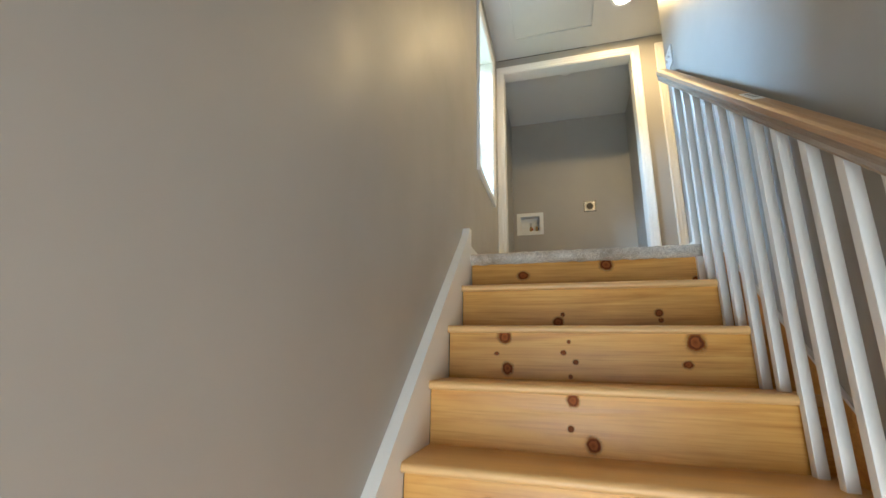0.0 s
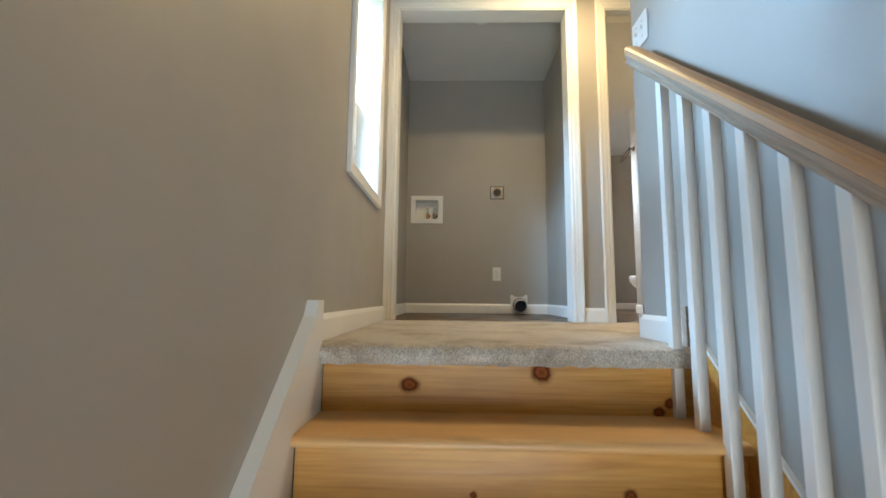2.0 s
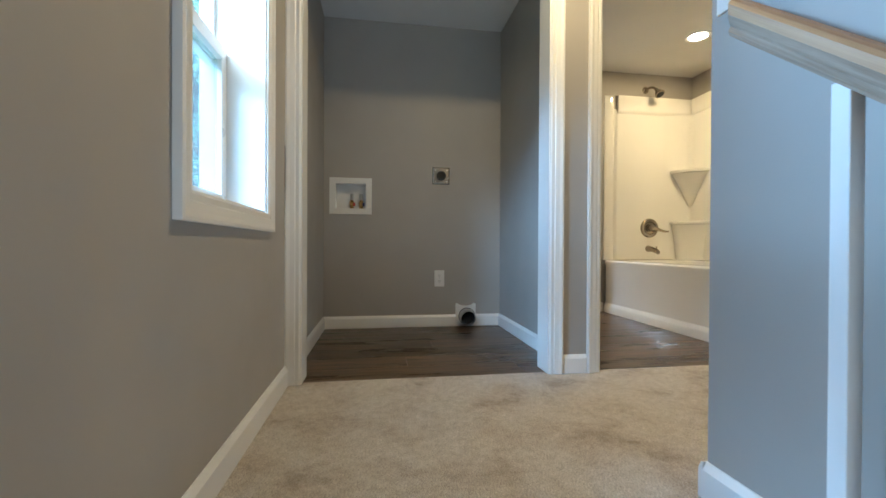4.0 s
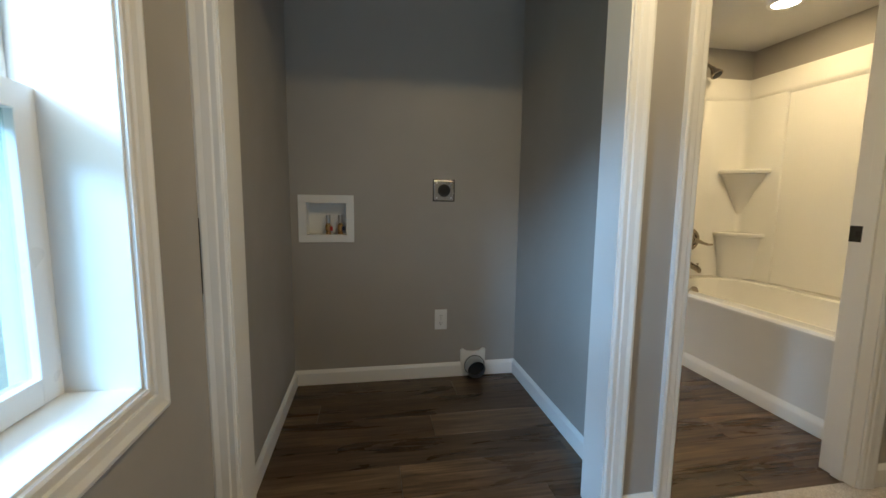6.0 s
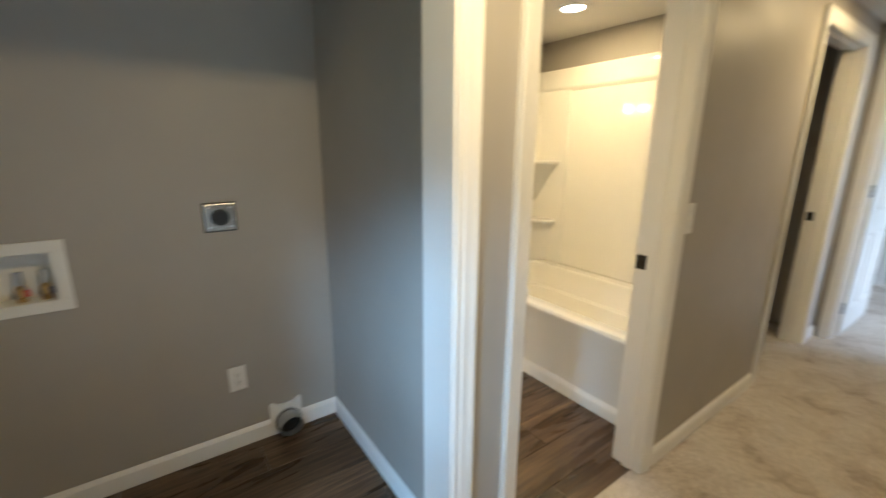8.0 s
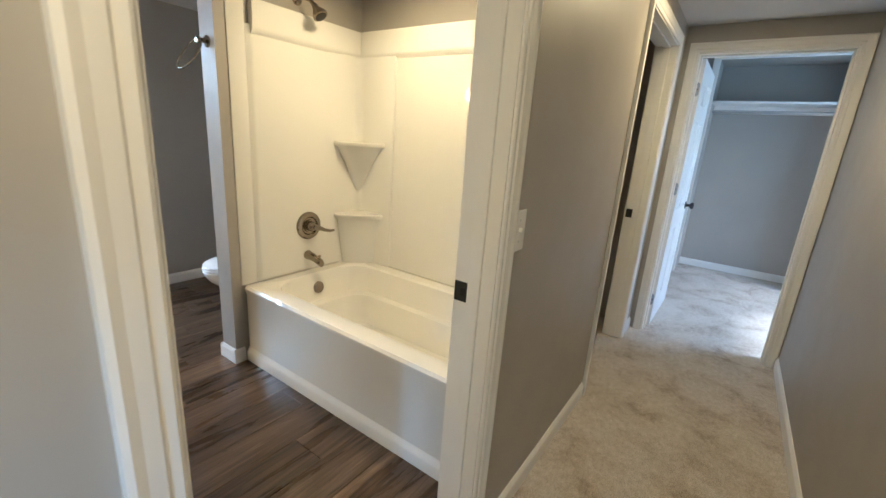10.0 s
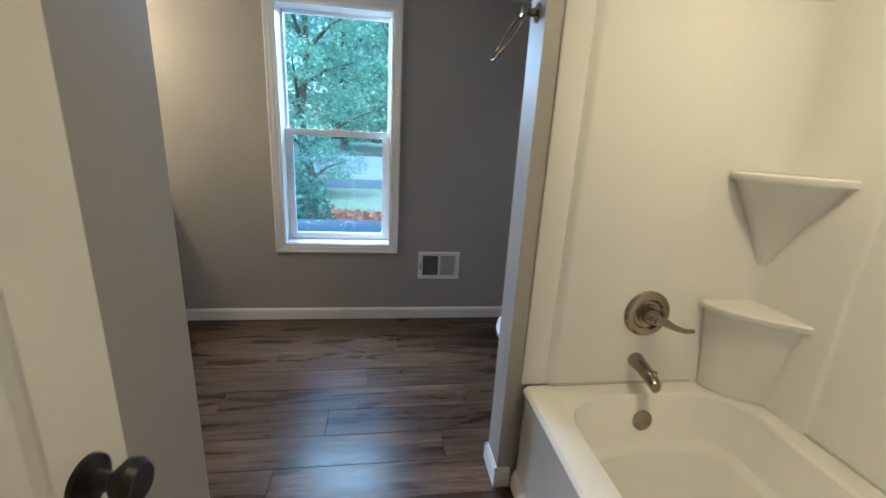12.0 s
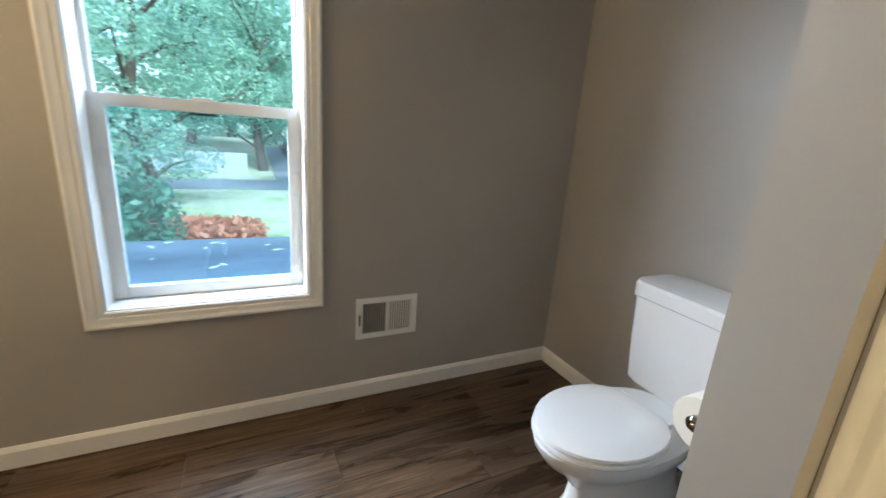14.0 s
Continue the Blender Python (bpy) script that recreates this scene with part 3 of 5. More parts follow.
for k in range(0, 13):
    yr = Y1 + 0.025 - RUN * (k - 1) if k else -1.243
    zt = -RISE * k + 0.004 - 0.027
    risers.append((yr, zt))
    if riser_me is None:
        riser_me = mesh_of("riser", boxes((SX0, SX1, 0, 0.018, -RISE + 0.027, 0)), PINE)
    r = new("riser", riser_me)
    r.parent = stairs
    r.location = Vector((0, yr, zt)) - Vector((0.55, -1.25, -0.2))
    r["label"] = "golden pine riser with dark knots"
knot_me = None
# knots: riser, x, height below its top, radius
for k, x, dz, r in ((0, 0.29, 0.09, 0.021), (0, 0.67, 0.05, 0.027), (0, 1.03, 0.13, 0.012), (0, 1.0, 0.155, 0.013), (1, 0.47, 0.135, 0.017), (1, 0.49, 0.105, 0.008), (1, 0.855, 0.10, 0.014), (1, 0.86, 0.128, 0.008),
                    (2, 0.29, 0.013, 0.022), (2, 0.26, 0.075, 0.007), (2, 0.52, 0.03, 0.006), (2, 0.50, 0.068, 0.009), (2, 0.54, 0.10, 0.008), (2, 0.30, 0.128, 0.019), (2, 0.52, 0.15, 0.007), (2, 0.925, 0.028, 0.027), (2, 0.895, 0.10, 0.012),
                    (3, 0.52, 0.015, 0.016), (3, 0.51, 0.095, 0.009), (3, 0.57, 0.135, 0.019), (4, 0.3, 0.06, 0.018), (4, 0.8, 0.1, 0.022), (5, 0.5, 0.05, 0.02), (6, 0.7, 0.1, 0.02), (7, 0.35, 0.08, 0.024)):
    yr, zt = risers[k]
    x -= 0.03 * min(k, 2) / 2 + (0.01 if k else 0)
    if knot_me is None:
        bm, n = bmesh.new(), 40
        loft(bm, [[(1.75 * math.cos(a), d, 1.75 * math.sin(a)) for a in (2 * math.pi * i / n for i in range(n))] for d in (-0.0006, 0.0004)])
        knot_me = mesh_of("knot", bm, KNOT)
    kn = new("knot", knot_me)
    kn.parent, kn.scale = stairs, (r * (1.0 + 0.12 * math.sin(90 * x)), 1.0, r * (0.92 + 0.10 * math.sin(57 * dz + x)))
    kn.location = Vector((x, yr, zt - dz)) - Vector((0.55, -1.25, -0.2))
    kn["label"] = "reddish brown pine knot with a dark rim"
for k, (yr, zt) in enumerate(risers[:6]):
    part("open_joint", boxes((0.0362, 0.0362 + 0.0016 + 0.0006 * (k % 3), yr - 0.0012, yr + 0.001, zt - RISE + 0.029, zt - 0.001)), DARK, stairs, "dark open joint beside the riser")
slope = RISE / RUN
ring = [(Y1 + 0.236, -0.5), (Y1 + 0.236, -0.01), (Y1 + 0.21, -0.01), (Y1 + 0.21, 0.128), (Y1 + 0.165, 0.128), (-1.325, 0.085), (-2.9, 0.085 - 0.925 * 1.575), (Y1 - RUN * 12, 0.085 - 0.925 * 1.575 - slope * (RUN * 12 + Y1 * -1 - 2.9)), (Y1 - RUN * 12, -0.35 - slope * RUN * 12)]
part("skirt_board", loft(bmesh.new(), [[(x, y, z) for y, z in ring] for x in (0.001, 0.036)]), WHITE, stairs, "white painted skirt board along the stairs")
ring = [(Y1 + 0.235, -0.5), (Y1 + 0.235, 0.062), (Y1, 0.062 - slope * 0.235), (Y1 - RUN * 12, 0.062 - slope * (RUN * 12 + 0.235)), (Y1 - RUN * 12, -0.42 - slope * RUN * 12)]
part("skirt_board", loft(bmesh.new(), [[(x, y, z) for y, z in ring] for x in (1.105, 1.1145)]), PINE, stairs, "bare pine skirt board along the wall")
ring = [(Y1 + 0.235, 0.063), (Y1 + 0.235, 0.074), (Y1 - RUN * 12, 0.074 - slope * (RUN * 12 + 0.235)), (Y1 - RUN * 12, 0.063 - slope * (RUN * 12 + 0.235))]
part("skirt_bead", loft(bmesh.new(), [[(x, y, z) for y, z in ring] for x in (1.103, 1.1147)]), WHITE, stairs, "thin white painted bead on the skirt")
part("skirt_end", boxes((1.0985, 1.1145, -1.228, -1.203, 0.004, 0.120), bevel=0.002), RAILWORN, stairs, "raw wooden block ending the skirt")
# carpet rolled over the landing's edge
bm = bmesh.new()
prof = [(-1.235, -0.052), (-1.262, -0.054), (-1.277, -0.040), (-1.281, -0.020), (-1.273, -0.004), (-1.255, 0.003), (-1.235, 0.0035)]
n = 90
rings = []
for i in range(n + 1):
    x = 0.036 + (1.098 - 0.036) * i / n
    rings.append([(x, y + 0.004 * noise.noise((x * 30, y * 60, 3)), z + 0.005 * noise.noise((x * 26, z * 60, 8))) for y, z in prof])
loft(bm, rings)
solid("carpet_nosing", bm, CARPET, "beige carpet rolled over the landing edge", "carpet", "structure", True)

solid("casing_crack", boxes((0.0006, 0.0016, -0.0225, -0.0197, 0.786, 0.973)), DARK, "thin dark crack beside the laundry casing", "crack")
solid("ceiling_gap", boxes((0.02, 0.78, -0.0012, -0.0004, CEIL - 0.007, CEIL - 0.0005)), DARK, "dark open gap between landing wall and ceiling", "gap")


# ---------------------------------------------------------------- handrail
def rail_z(y):
    return 1.082 + 0.868 * (y + 1.02)


banister = thing("stair_railing", 1.06, -1.3, -0.2, "wooden handrail on square white painted balusters", "railing")
ya, yb = -1.065, -3.6
bm = bmesh.new()
prof = [(1.024, -0.030), (1.024, -0.010), (1.030, -0.002), (1.040, 0.002), (1.068, 0.002), (1.078, -0.002), (1.084, -0.010), (1.084, -0.030)]
loft(bm, [[(x, y, rail_z(y) + z) for x, z in prof] for y in (ya, yb)])
part("rail_cap", bm, RAILWOOD, banister, "warm brown bare wooden rail top")
bm = bmesh.new()
prof = [(1.028, -0.070), (1.025, -0.062), (1.030, -0.052), (1.027, -0.046), (1.023, -0.030), (1.085, -0.030), (1.081, -0.046), (1.078, -0.052), (1.083, -0.062), (1.080, -0.070)]
loft(bm, [[(x, y, rail_z(y) + z) for x, z in prof] for y in (ya, yb)])
part("rail_body", bm, RAILWORN, banister, "worn greyish primed side of the rail")
for i in range(20):
    y = -1.248 - RUN / 2 * i
    k = max(1, int((Y1 - (y + 0.012)) / RUN) + 1 if y < Y1 else 1)
    foot = -RISE * (k if y > Y1 - RUN * (k - 1) - 0.0 else k) + 0.004
    if y < Y1:
        foot = -RISE * (int((Y1 - y) / RUN) + 2) + 0.004
    top = rail_z(y) - 0.068
    part("baluster", boxes((1.040, 1.067, y - 0.0135, y + 0.0135, foot, top), bevel=0.002), WHITE, banister)
# printed sticker on the rail
st = thing("sticker", 1.054, -1.93, rail_z(-1.93), "torn white paper sticker with illegible print on the rail", "sticker")
bm = bmesh.new()
loft(bm, [[(x, y, rail_z(y) + z) for x, z in ((1.031, -0.008), (1.038, 0.0026), (1.066, 0.0036), (1.066, 0.0028), (1.038, 0.0018), (1.032, -0.009))] for y in (-1.89, -1.975)])
part("paper", bm, PLASTIC, st)
for j in range(3):
    y = -1.905 - 0.02 * j
    part("print", loft(bmesh.new(), [[(x, yy, rail_z(yy) + z) for x, z in ((1.045, 0.0034), (1.068, 0.0040), (1.068, 0.0045), (1.045, 0.0039))] for yy in (y, y - 0.007)]), BLACKM, st, "grey bar of print")


def plate(name, place, w, hgt, toggles, label, outlets=False):
    """A switch or outlet plate; place(u, v, d) in its wall's frame, d out of the wall."""
    o = thing(name, *place(0, 0, 0), label, "outlet" if outlets else "light switch")

    def slab(nm, u0, u1, v0, v1, d0, d1, mat, bevel=0.0015):
        bm = boxes((u0, u1, v0, v1, d0, d1), bevel=bevel)
        for v in bm.verts:
            v.co = place(*v.co)
        return part(nm, bm, mat, o)
    slab("cover_plate", -w / 2, w / 2, -hgt / 2, hgt / 2, 0.0005, 0.006, PLASTIC, 0.002)
    if outlets:
        for v in (-0.02, 0.02):
            slab("receptacle", -0.017, 0.017, v - 0.014, v + 0.014, 0.006, 0.0085, PLASTIC)
            for u, hh in ((-0.006, 0.005), (0.006, 0.004)):
                slab("slot", u - 0.001, u + 0.001, v - hh + 0.003, v + hh + 0.003, 0.0085, 0.0088, DARK, 0)
            slab("ground_hole", -0.0022, 0.0022, v - 0.010, v - 0.006, 0.0085, 0.0088, DARK, 0)
        slab("screw", -0.003, 0.003, -0.003, 0.003, 0.006, 0.0072, STEEL, 0.001)
    else:
        for i in range(toggles):
            u = (i - (toggles - 1) / 2) * 0.046
            slab("switch_slot", u - 0.006, u + 0.006, -0.012, 0.012, 0.006, 0.0068, PLASTIC, 0.0005)
            slab("toggle", u - 0.004, u + 0.004, -0.002, 0.010, 0.0068, 0.016, PLASTIC, 0.001)
            for v in (-0.03, 0.03):
                slab("screw", u - 0.003, u + 0.003, v - 0.003, v + 0.003, 0.006, 0.0071, STEEL, 0.001)
    return o


plate("light_switch", lambda u, v, d: (2.245 + u, -d, 1.095 + v), 0.072, 0.116, 1, "white single toggle switch plate beside the bathroom door")
plate("light_switch", lambda u, v, d: (1.115 - d, -1.003 - u, 1.140 + v), 0.118, 0.116, 2, "white double toggle switch plate above the handrail end")
plate("wall_outlet", lambda u, v, d: (0.801 + u, 1.155 - d, 0.343 + v), 0.07, 0.116, 0, "white duplex outlet on the laundry wall", True)
plate("wall_outlet", lambda u, v, d: (0 + d, 2.93 - u, 1.06 + v), 0.07, 0.116, 0, "white duplex outlet above the vanity", True)

# ---------------------------------------------------------------- laundry
lb = thing("washer_box", 0.18, 1.155, 0.914, "white plastic washing machine outlet box with two brass valves", "outlet box")
Y = 1.155
for s in ((0.039, 0.324, 0.999, 1.039), (0.039, 0.324, 0.789, 0.829), (0.039, 0.080, 0.829, 0.999), (0.283, 0.324, 0.829, 0.999)):
    part("frame", boxes((s[0], s[1], Y - 0.008, Y - 0.0005, s[2], s[3]), bevel=0.0015), PLASTIC, lb, "flat white plastic frame")
# the recess stands proud of nothing: it is let into the wall's opening
for s in ((0.080, 0.283, Y + 0.078, Y + 0.082, 0.829, 0.999), (0.076, 0.080, Y - 0.001, Y + 0.082, 0.825, 1.003), (0.283, 0.287, Y - 0.001, Y + 0.082, 0.825, 1.003),
          (0.080, 0.283, Y - 0.001, Y + 0.078, 0.999, 1.003), (0.080, 0.283, Y - 0.001, Y + 0.078, 0.825, 0.829)):
    part("recess", boxes(s), PLASTIC, lb, "white plastic recess")
RED = paint("red_handle", (0.45, 0.02, 0.015), 0.4, 0.1, 0.02)
BLUE = paint("blue_handle", (0.02, 0.03, 0.10), 0.4, 0.1, 0.02)
for x, hm, nm in ((0.187, RED, "red valve handle"), (0.250, BLUE, "dark blue valve handle")):
    v = part("valve", lathe(bmesh.new(), (x, Y + 0.035, 0.829), (0, 0, 1), [(0.014, 0), (0.014, 0.012), (0.010, 0.014), (0.0155, 0.020), (0.0155, 0.050), (0.011, 0.053), (0.011, 0.060), (0, 0.060)], 16), BRASS, lb, "brass stop valve", True)
    part("outlet_thread", lathe(bmesh.new(), (x, Y + 0.035, 0.889), (0, 0, 1), [(0.0115, 0), (0.0115, 0.044), (0.008, 0.045), (0.008, 0.036), (0, 0.036)], 16), STEEL, v, "grey threaded hose end", True)
    part("handle", boxes((x + 0.010, x + 0.024, Y + 0.018, Y + 0.03, 0.848, 0.872), bevel=0.003), hm, v, nm)

dr = thing("dryer_outlet", 0.809, 1.155, 1.07, "square steel dryer outlet plate with black round socket", "outlet")
# black border put in for the dark reflection along the plate's edges
part("box_rim", boxes((0.748, 0.870, Y - 0.0025, Y - 0.0004, 1.011, 1.131)), BLACKM, dr, "dark gap round the plate")
part("cover_plate", boxes((0.753, 0.865, Y - 0.008, Y - 0.0026, 1.016, 1.126), bevel=0.003), PLATE, dr, "shiny metal cover plate")
part("socket", lathe(bmesh.new(), (0.809, Y - 0.008, 1.071), (0, -1, 0), [(0.034, 0), (0.034, 0.004), (0.028, 0.0055), (0.026, 0.003), (0, 0.003)], 28), BLACKM, dr, "black round socket", True)
for u in (-0.04, 0.04):
    for w in (-0.04, 0.04):
        part("screw", lathe(bmesh.new(), (0.809 + u, Y - 0.008, 1.071 + w), (0, -1, 0), [(0.004, 0), (0.0035, 0.0012), (0, 0.0015)], 10), STEEL, dr)

dv = thing("dryer_vent", 0.99, 1.155, 0.0, "short galvanised dryer duct stub in a rough white wall patch", "vent duct")
bm = bmesh.new()
ring = [(0.920, 0.004), (0.918, 0.158), (0.930, 0.166), (0.955, 0.150), (0.99, 0.146), (1.03, 0.150), (1.052, 0.166), (1.064, 0.160), (1.062, 0.004)]
loft(bm, [[(x, Y - 0.017, z) for x, z in ring], [(x, Y - 0.0006, z) for x, z in ring]])
part("patch", bm, PLASTIC, dv, "rough white patch round the duct")
bm = lathe(bmesh.new(), (0.992, Y - 0.016, 0.078), (0.05, -1, -0.16), [(0.053, 0), (0.053, 0.030), (0.055, 0.032), (0.055, 0.037), (0.053, 0.039), (0.053, 0.075), (0.0515, 0.075), (0.0515, 0.004), (0, 0.004)], 32)
part("duct", bm, STEEL, dv, "round galvanised duct", True)
# near-black disc across the duct, in place of the shade within
part("duct_inside", lathe(bmesh.new(), Vector((0.992, Y - 0.016, 0.078)) + Vector((0.05, -1, -0.16)).normalized() * 0.045, (0.05, -1, -0.16), [(0.0512, 0), (0.030, 0.0008), (0, 0.001)], 32), DARK, dv, "dark inside of the duct", True)
part("clamp", tube(bmesh.new(), [(0.992 + 0.058 * math.cos(a), Y - 0.05, 0.078 + 0.058 * math.sin(a)) for a in (2 * math.pi * i / 28 for i in range(28))], 0.0022, 8, True), BLACKM, dv, "thin dark wire clamp", True)


# ---------------------------------------------------------------- lamps
def area_lamp(name, x, y, z, watts, size, c):
    d = bpy.data.lights.new(name, "AREA")
    d.shape, d.size, d.energy, d.color = "DISK", size, watts, c
    o = new(name, d)
    o.matrix_world = look((x, y, z), (x, y, z - 1))
    return o


def recessed_light(x, y, watts):
    o = thing("recessed_light", x, y, CEIL, "round white recessed ceiling light, switched on", "ceiling light", group="recessed ceiling lights")
    part("trim_ring", lathe(bmesh.new(), (x, y, CEIL - 0.0005), (0, 0, -1), [(0.088, 0), (0.086, 0.006), (0.070, 0.009), (0.064, 0.006), (0.064, 0.0)], 40), WHITE, o, "white trim ring", True)
    part("lens", lathe(bmesh.new(), (x, y, CEIL - 0.001), (0, 0, -1), [(0.064, 0.0), (0.064, 0.003), (0, 0.004)], 40), LAMP, o, "glowing frosted lens", True)
    area_lamp("ceiling_lamp", x, y, CEIL - 0.012, watts, 0.12, WARM)
    return o


recessed_light(1.02, -0.47, LAMP_WATTS * 0.98)
recessed_light(2.69, 0.97, LAMP_WATTS * 0.88)
recessed_light(3.5, -0.42, LAMP_WATTS * 0.82)
vl = thing("vanity_light", 0.05, 2.77, 1.93, "three-light vanity bar above the mirror, switched on", "wall light")
part("backplate", boxes((0.0005, 0.022, 2.27, 2.83, 1.90, 1.96), bevel=0.004), NICKEL, vl, "brushed nickel bar")
for y in (2.32, 2.55, 2.78):
    part("arm", cyl(bmesh.new(), (0.02, y, 1.93), (0.09, y, 1.93), 0.009), NICKEL, vl, "", True)
    part("shade", lathe(bmesh.new(), (0.09, y, 1.95), (0, 0, -1), [(0.02, 0), (0.03, 0.004), (0.05, 0.10), (0.0, 0.10)], 24), VLAMP, vl, "glowing frosted glass shade", True)
# attic hatch
ah = thing("attic_hatch", 0.5, -0.42, CEIL, "flat white attic hatch panel flush in the ceiling", "hatch", "structure")
part("panel", boxes((0.205, 0.80, -0.90, -0.25, CEIL - 0.006, CEIL - 0.0005), bevel=0.001), CEILP, ah)
for s in ((0.12, 0.195, -0.98, -0.17), (0.81, 0.885, -0.98, -0.17)):
    part("frame", boxes((s[0], s[1], s[2], s[3], CEIL - 0.010, CEIL - 0.0005), bevel=0.001), CEILP, ah)
for s in ((0.195, 0.81, -0.245, -0.17), (0.195, 0.81, -0.98, -0.905)):
    part("frame", boxes((s[0], s[1], s[2], s[3], CEIL - 0.010, CEIL - 0.0005), bevel=0.001), CEILP, ah)

sd_ = thing("smoke_detector", 0.61, 0.27, CEIL, "small round pale grey detector on the laundry ceiling", "smoke detector")
part("base", lathe(bmesh.new(), (0.61, 0.27, CEIL - 0.0005), (0, 0, -1), [(0.062, 0), (0.062, 0.010), (0.052, 0.026), (0.030, 0.032), (0, 0.032)], 32), PLASTIC, sd_, "", True)


# ---------------------------------------------------------------- bathroom
def rr(x0, x1, y0, y1, r, z, n=6):
    """A rounded rectangle's ring of points."""
    pts = []
    for cx, cy, a0 in ((x1 - r, y1 - r, 0), (x0 + r, y1 - r, 90), (x0 + r, y0 + r, 180), (x1 - r, y0 + r, 270)):
        for i in range(n + 1):
            a = radians(a0 + 90 * i / n)
            pts.append((cx + r * math.cos(a), cy + r * math.sin(a), z))
    return pts


SEAM_GREY = paint("grey_caulk", (0.58, 0.56, 0.50), 0.6, 0.15, 0.2, 60.0)
PY_FACE = 1.632
TX0, TX1, TY0, TY1, TZ = 2.348, 3.200, 0.128, 1.640, 0.458
tub = thing("bathtub", 2.75, 0.88, 0.0, "white acrylic alcove bathtub with a plain apron", "bathtub")
ix0, ix1, iy0, iy1 = 2.448, 3.112, 0.22, 1.562
rings = [rr(TX0 + 0.010, TX1, TY0, TY1, 0.012, 0.02), rr(TX0 + 0.010, TX1, TY0, TY1, 0.012, 0.41), rr(TX0 + 0.002, TX1, TY0, TY1, 0.012, 0.425), rr(TX0, TX1, TY0, TY1, 0.014, 0.445), rr(TX0 + 0.010, TX1 - 0.004, TY0 + 0.004, TY1 - 0.004, 0.014, TZ),
         rr(ix0, ix1, iy0, iy1, 0.13, TZ), rr(ix0 + 0.012, ix1 - 0.010, iy0 + 0.012, iy1 - 0.010, 0.13, TZ - 0.010), rr(ix0 + 0.030, ix1 - 0.028, iy0 + 0.05, iy1 - 0.034, 0.13, 0.296),
         rr(ix0 + 0.036, ix1 - 0.034, iy0 + 0.06, iy1 - 0.042, 0.13, 0.287), rr(ix0 + 0.066, ix1 - 0.064, iy0 + 0.12, iy1 - 0.085, 0.12, 0.283), rr(ix0 + 0.073, ix1 - 0.071, iy0 + 0.135, iy1 - 0.093, 0.12, 0.279), rr(ix0 + 0.076, ix1 - 0.074, iy0 + 0.14, iy1 - 0.097, 0.12, 0.268),
         rr(ix0 + 0.10, ix1 - 0.10, iy0 + 0.24, iy1 - 0.128, 0.11, 0.112), rr(ix0 + 0.107, ix1 - 0.107, iy0 + 0.255, iy1 - 0.137, 0.105, 0.098), rr(ix0 + 0.125, ix1 - 0.125, iy0 + 0.28, iy1 - 0.155, 0.09, 0.092)]
part("basin", loft(bmesh.new(), rings), ACRYL, tub, "glossy white basin with a moulded ledge", True)
bm = bmesh.new()
prof = [(TX0 + 0.0095, 0.001), (TX0 - 0.004, 0.001), (TX0 - 0.004, 0.050), (TX0 - 0.001, 0.062), (TX0 + 0.006, 0.075), (TX0 + 0.0095, 0.085)]
loft(bm, [[(x, y, z) for x, z in prof] for y in (TY0 + 0.005, TY1 - 0.003)])
part("apron_foot", bm, ACRYL, tub, "raised lip along the foot of the apron", True)
part("drain", lathe(bmesh.new(), (2.74, 1.30, 0.0925), (0, 0, 1), [(0.034, 0), (0.032, 0.003), (0.022, 0.003), (0.020, 0.0005), (0, 0.0005)], 28), NICKEL, tub, "metal drain", True)
# near-black disc painted where the drain's opening would be in shade
part("drain_hole", lathe(bmesh.new(), (2.74, 1.30, 0.0934), (0, 0, 1), [(0.019, 0), (0.0, 0.0004)], 24), DARK, tub, "dark open drain")
ovf = part("overflow", lathe(bmesh.new(), (2.775, iy1 - 0.022, 0.365), (0, -1, 0.16), [(0.038, 0), (0.037, 0.006), (0.030, 0.010), (0, 0.011)], 32), NICKEL, tub, "round nickel overflow cover", True)

# dull grey strips along the seam above the tub rim
for s in ((2.458, 3.17, 1.6255, PY_FACE - 0.0008, TZ + 0.0008, TZ + 0.010), (3.1785, 3.1852, 0.14, 1.6255, TZ + 0.0008, TZ + 0.010)):
    part("caulk_joint", boxes(s, bevel=0.002), SEAM_GREY, tub, "dull grey caulk line where tub meets surround")
sur = thing("tub_surround", 2.78, 1.64, TZ, "glossy white moulded shower surround in three panels", "shower surround")
PY, PX = 1.632, 3.186          # panel faces
ring = [(2.434, 1.6495), (2.434, 1.6450), (2.442, PY + 0.010), (2.452, PY + 0.004), (2.468, PY), (3.205, PY), (3.205, 1.6495)]
part("back_panel", loft(bmesh.new(), [[(x, y, z) for x, y in ring] for z in (TZ + 0.002, 1.80)]), ACRYL, sur, "plumbing-end panel", True)
bm = bmesh.new()
loft(bm, [[(2.343, 1.6495, z), (2.343, 1.644, z), (2.347, 1.6415, z), (2.430, 1.6425, z), (2.4335, 1.6455, z), (2.4335, 1.6495, z)] for z in (TZ + 0.002, 1.915)])
part("edge_flange", bm, ACRYL, sur, "flat white edge flange", True)
part("side_panel", boxes((PX, 3.2095, 0.128, PY - 0.001, TZ + 0.002, 1.80), bevel=0.002), ACRYL, sur, "long side panel")
part("end_panel", boxes((2.352, PX - 0.001, 0.1155, 0.134, TZ + 0.002, 1.80), bevel=0.002), ACRYL, sur, "near end panel")
band = [(0.002, 1.755), (-0.006, 1.765), (-0.014, 1.778), (-0.018, 1.792), (-0.018, 1.905), (-0.014, 1.915), (0.017, 1.915), (0.017, 1.755)]
bm = bmesh.new()
loft(bm, [[(x, PY + d, z) for d, z in band] for x in (2.458, 3.2095)])
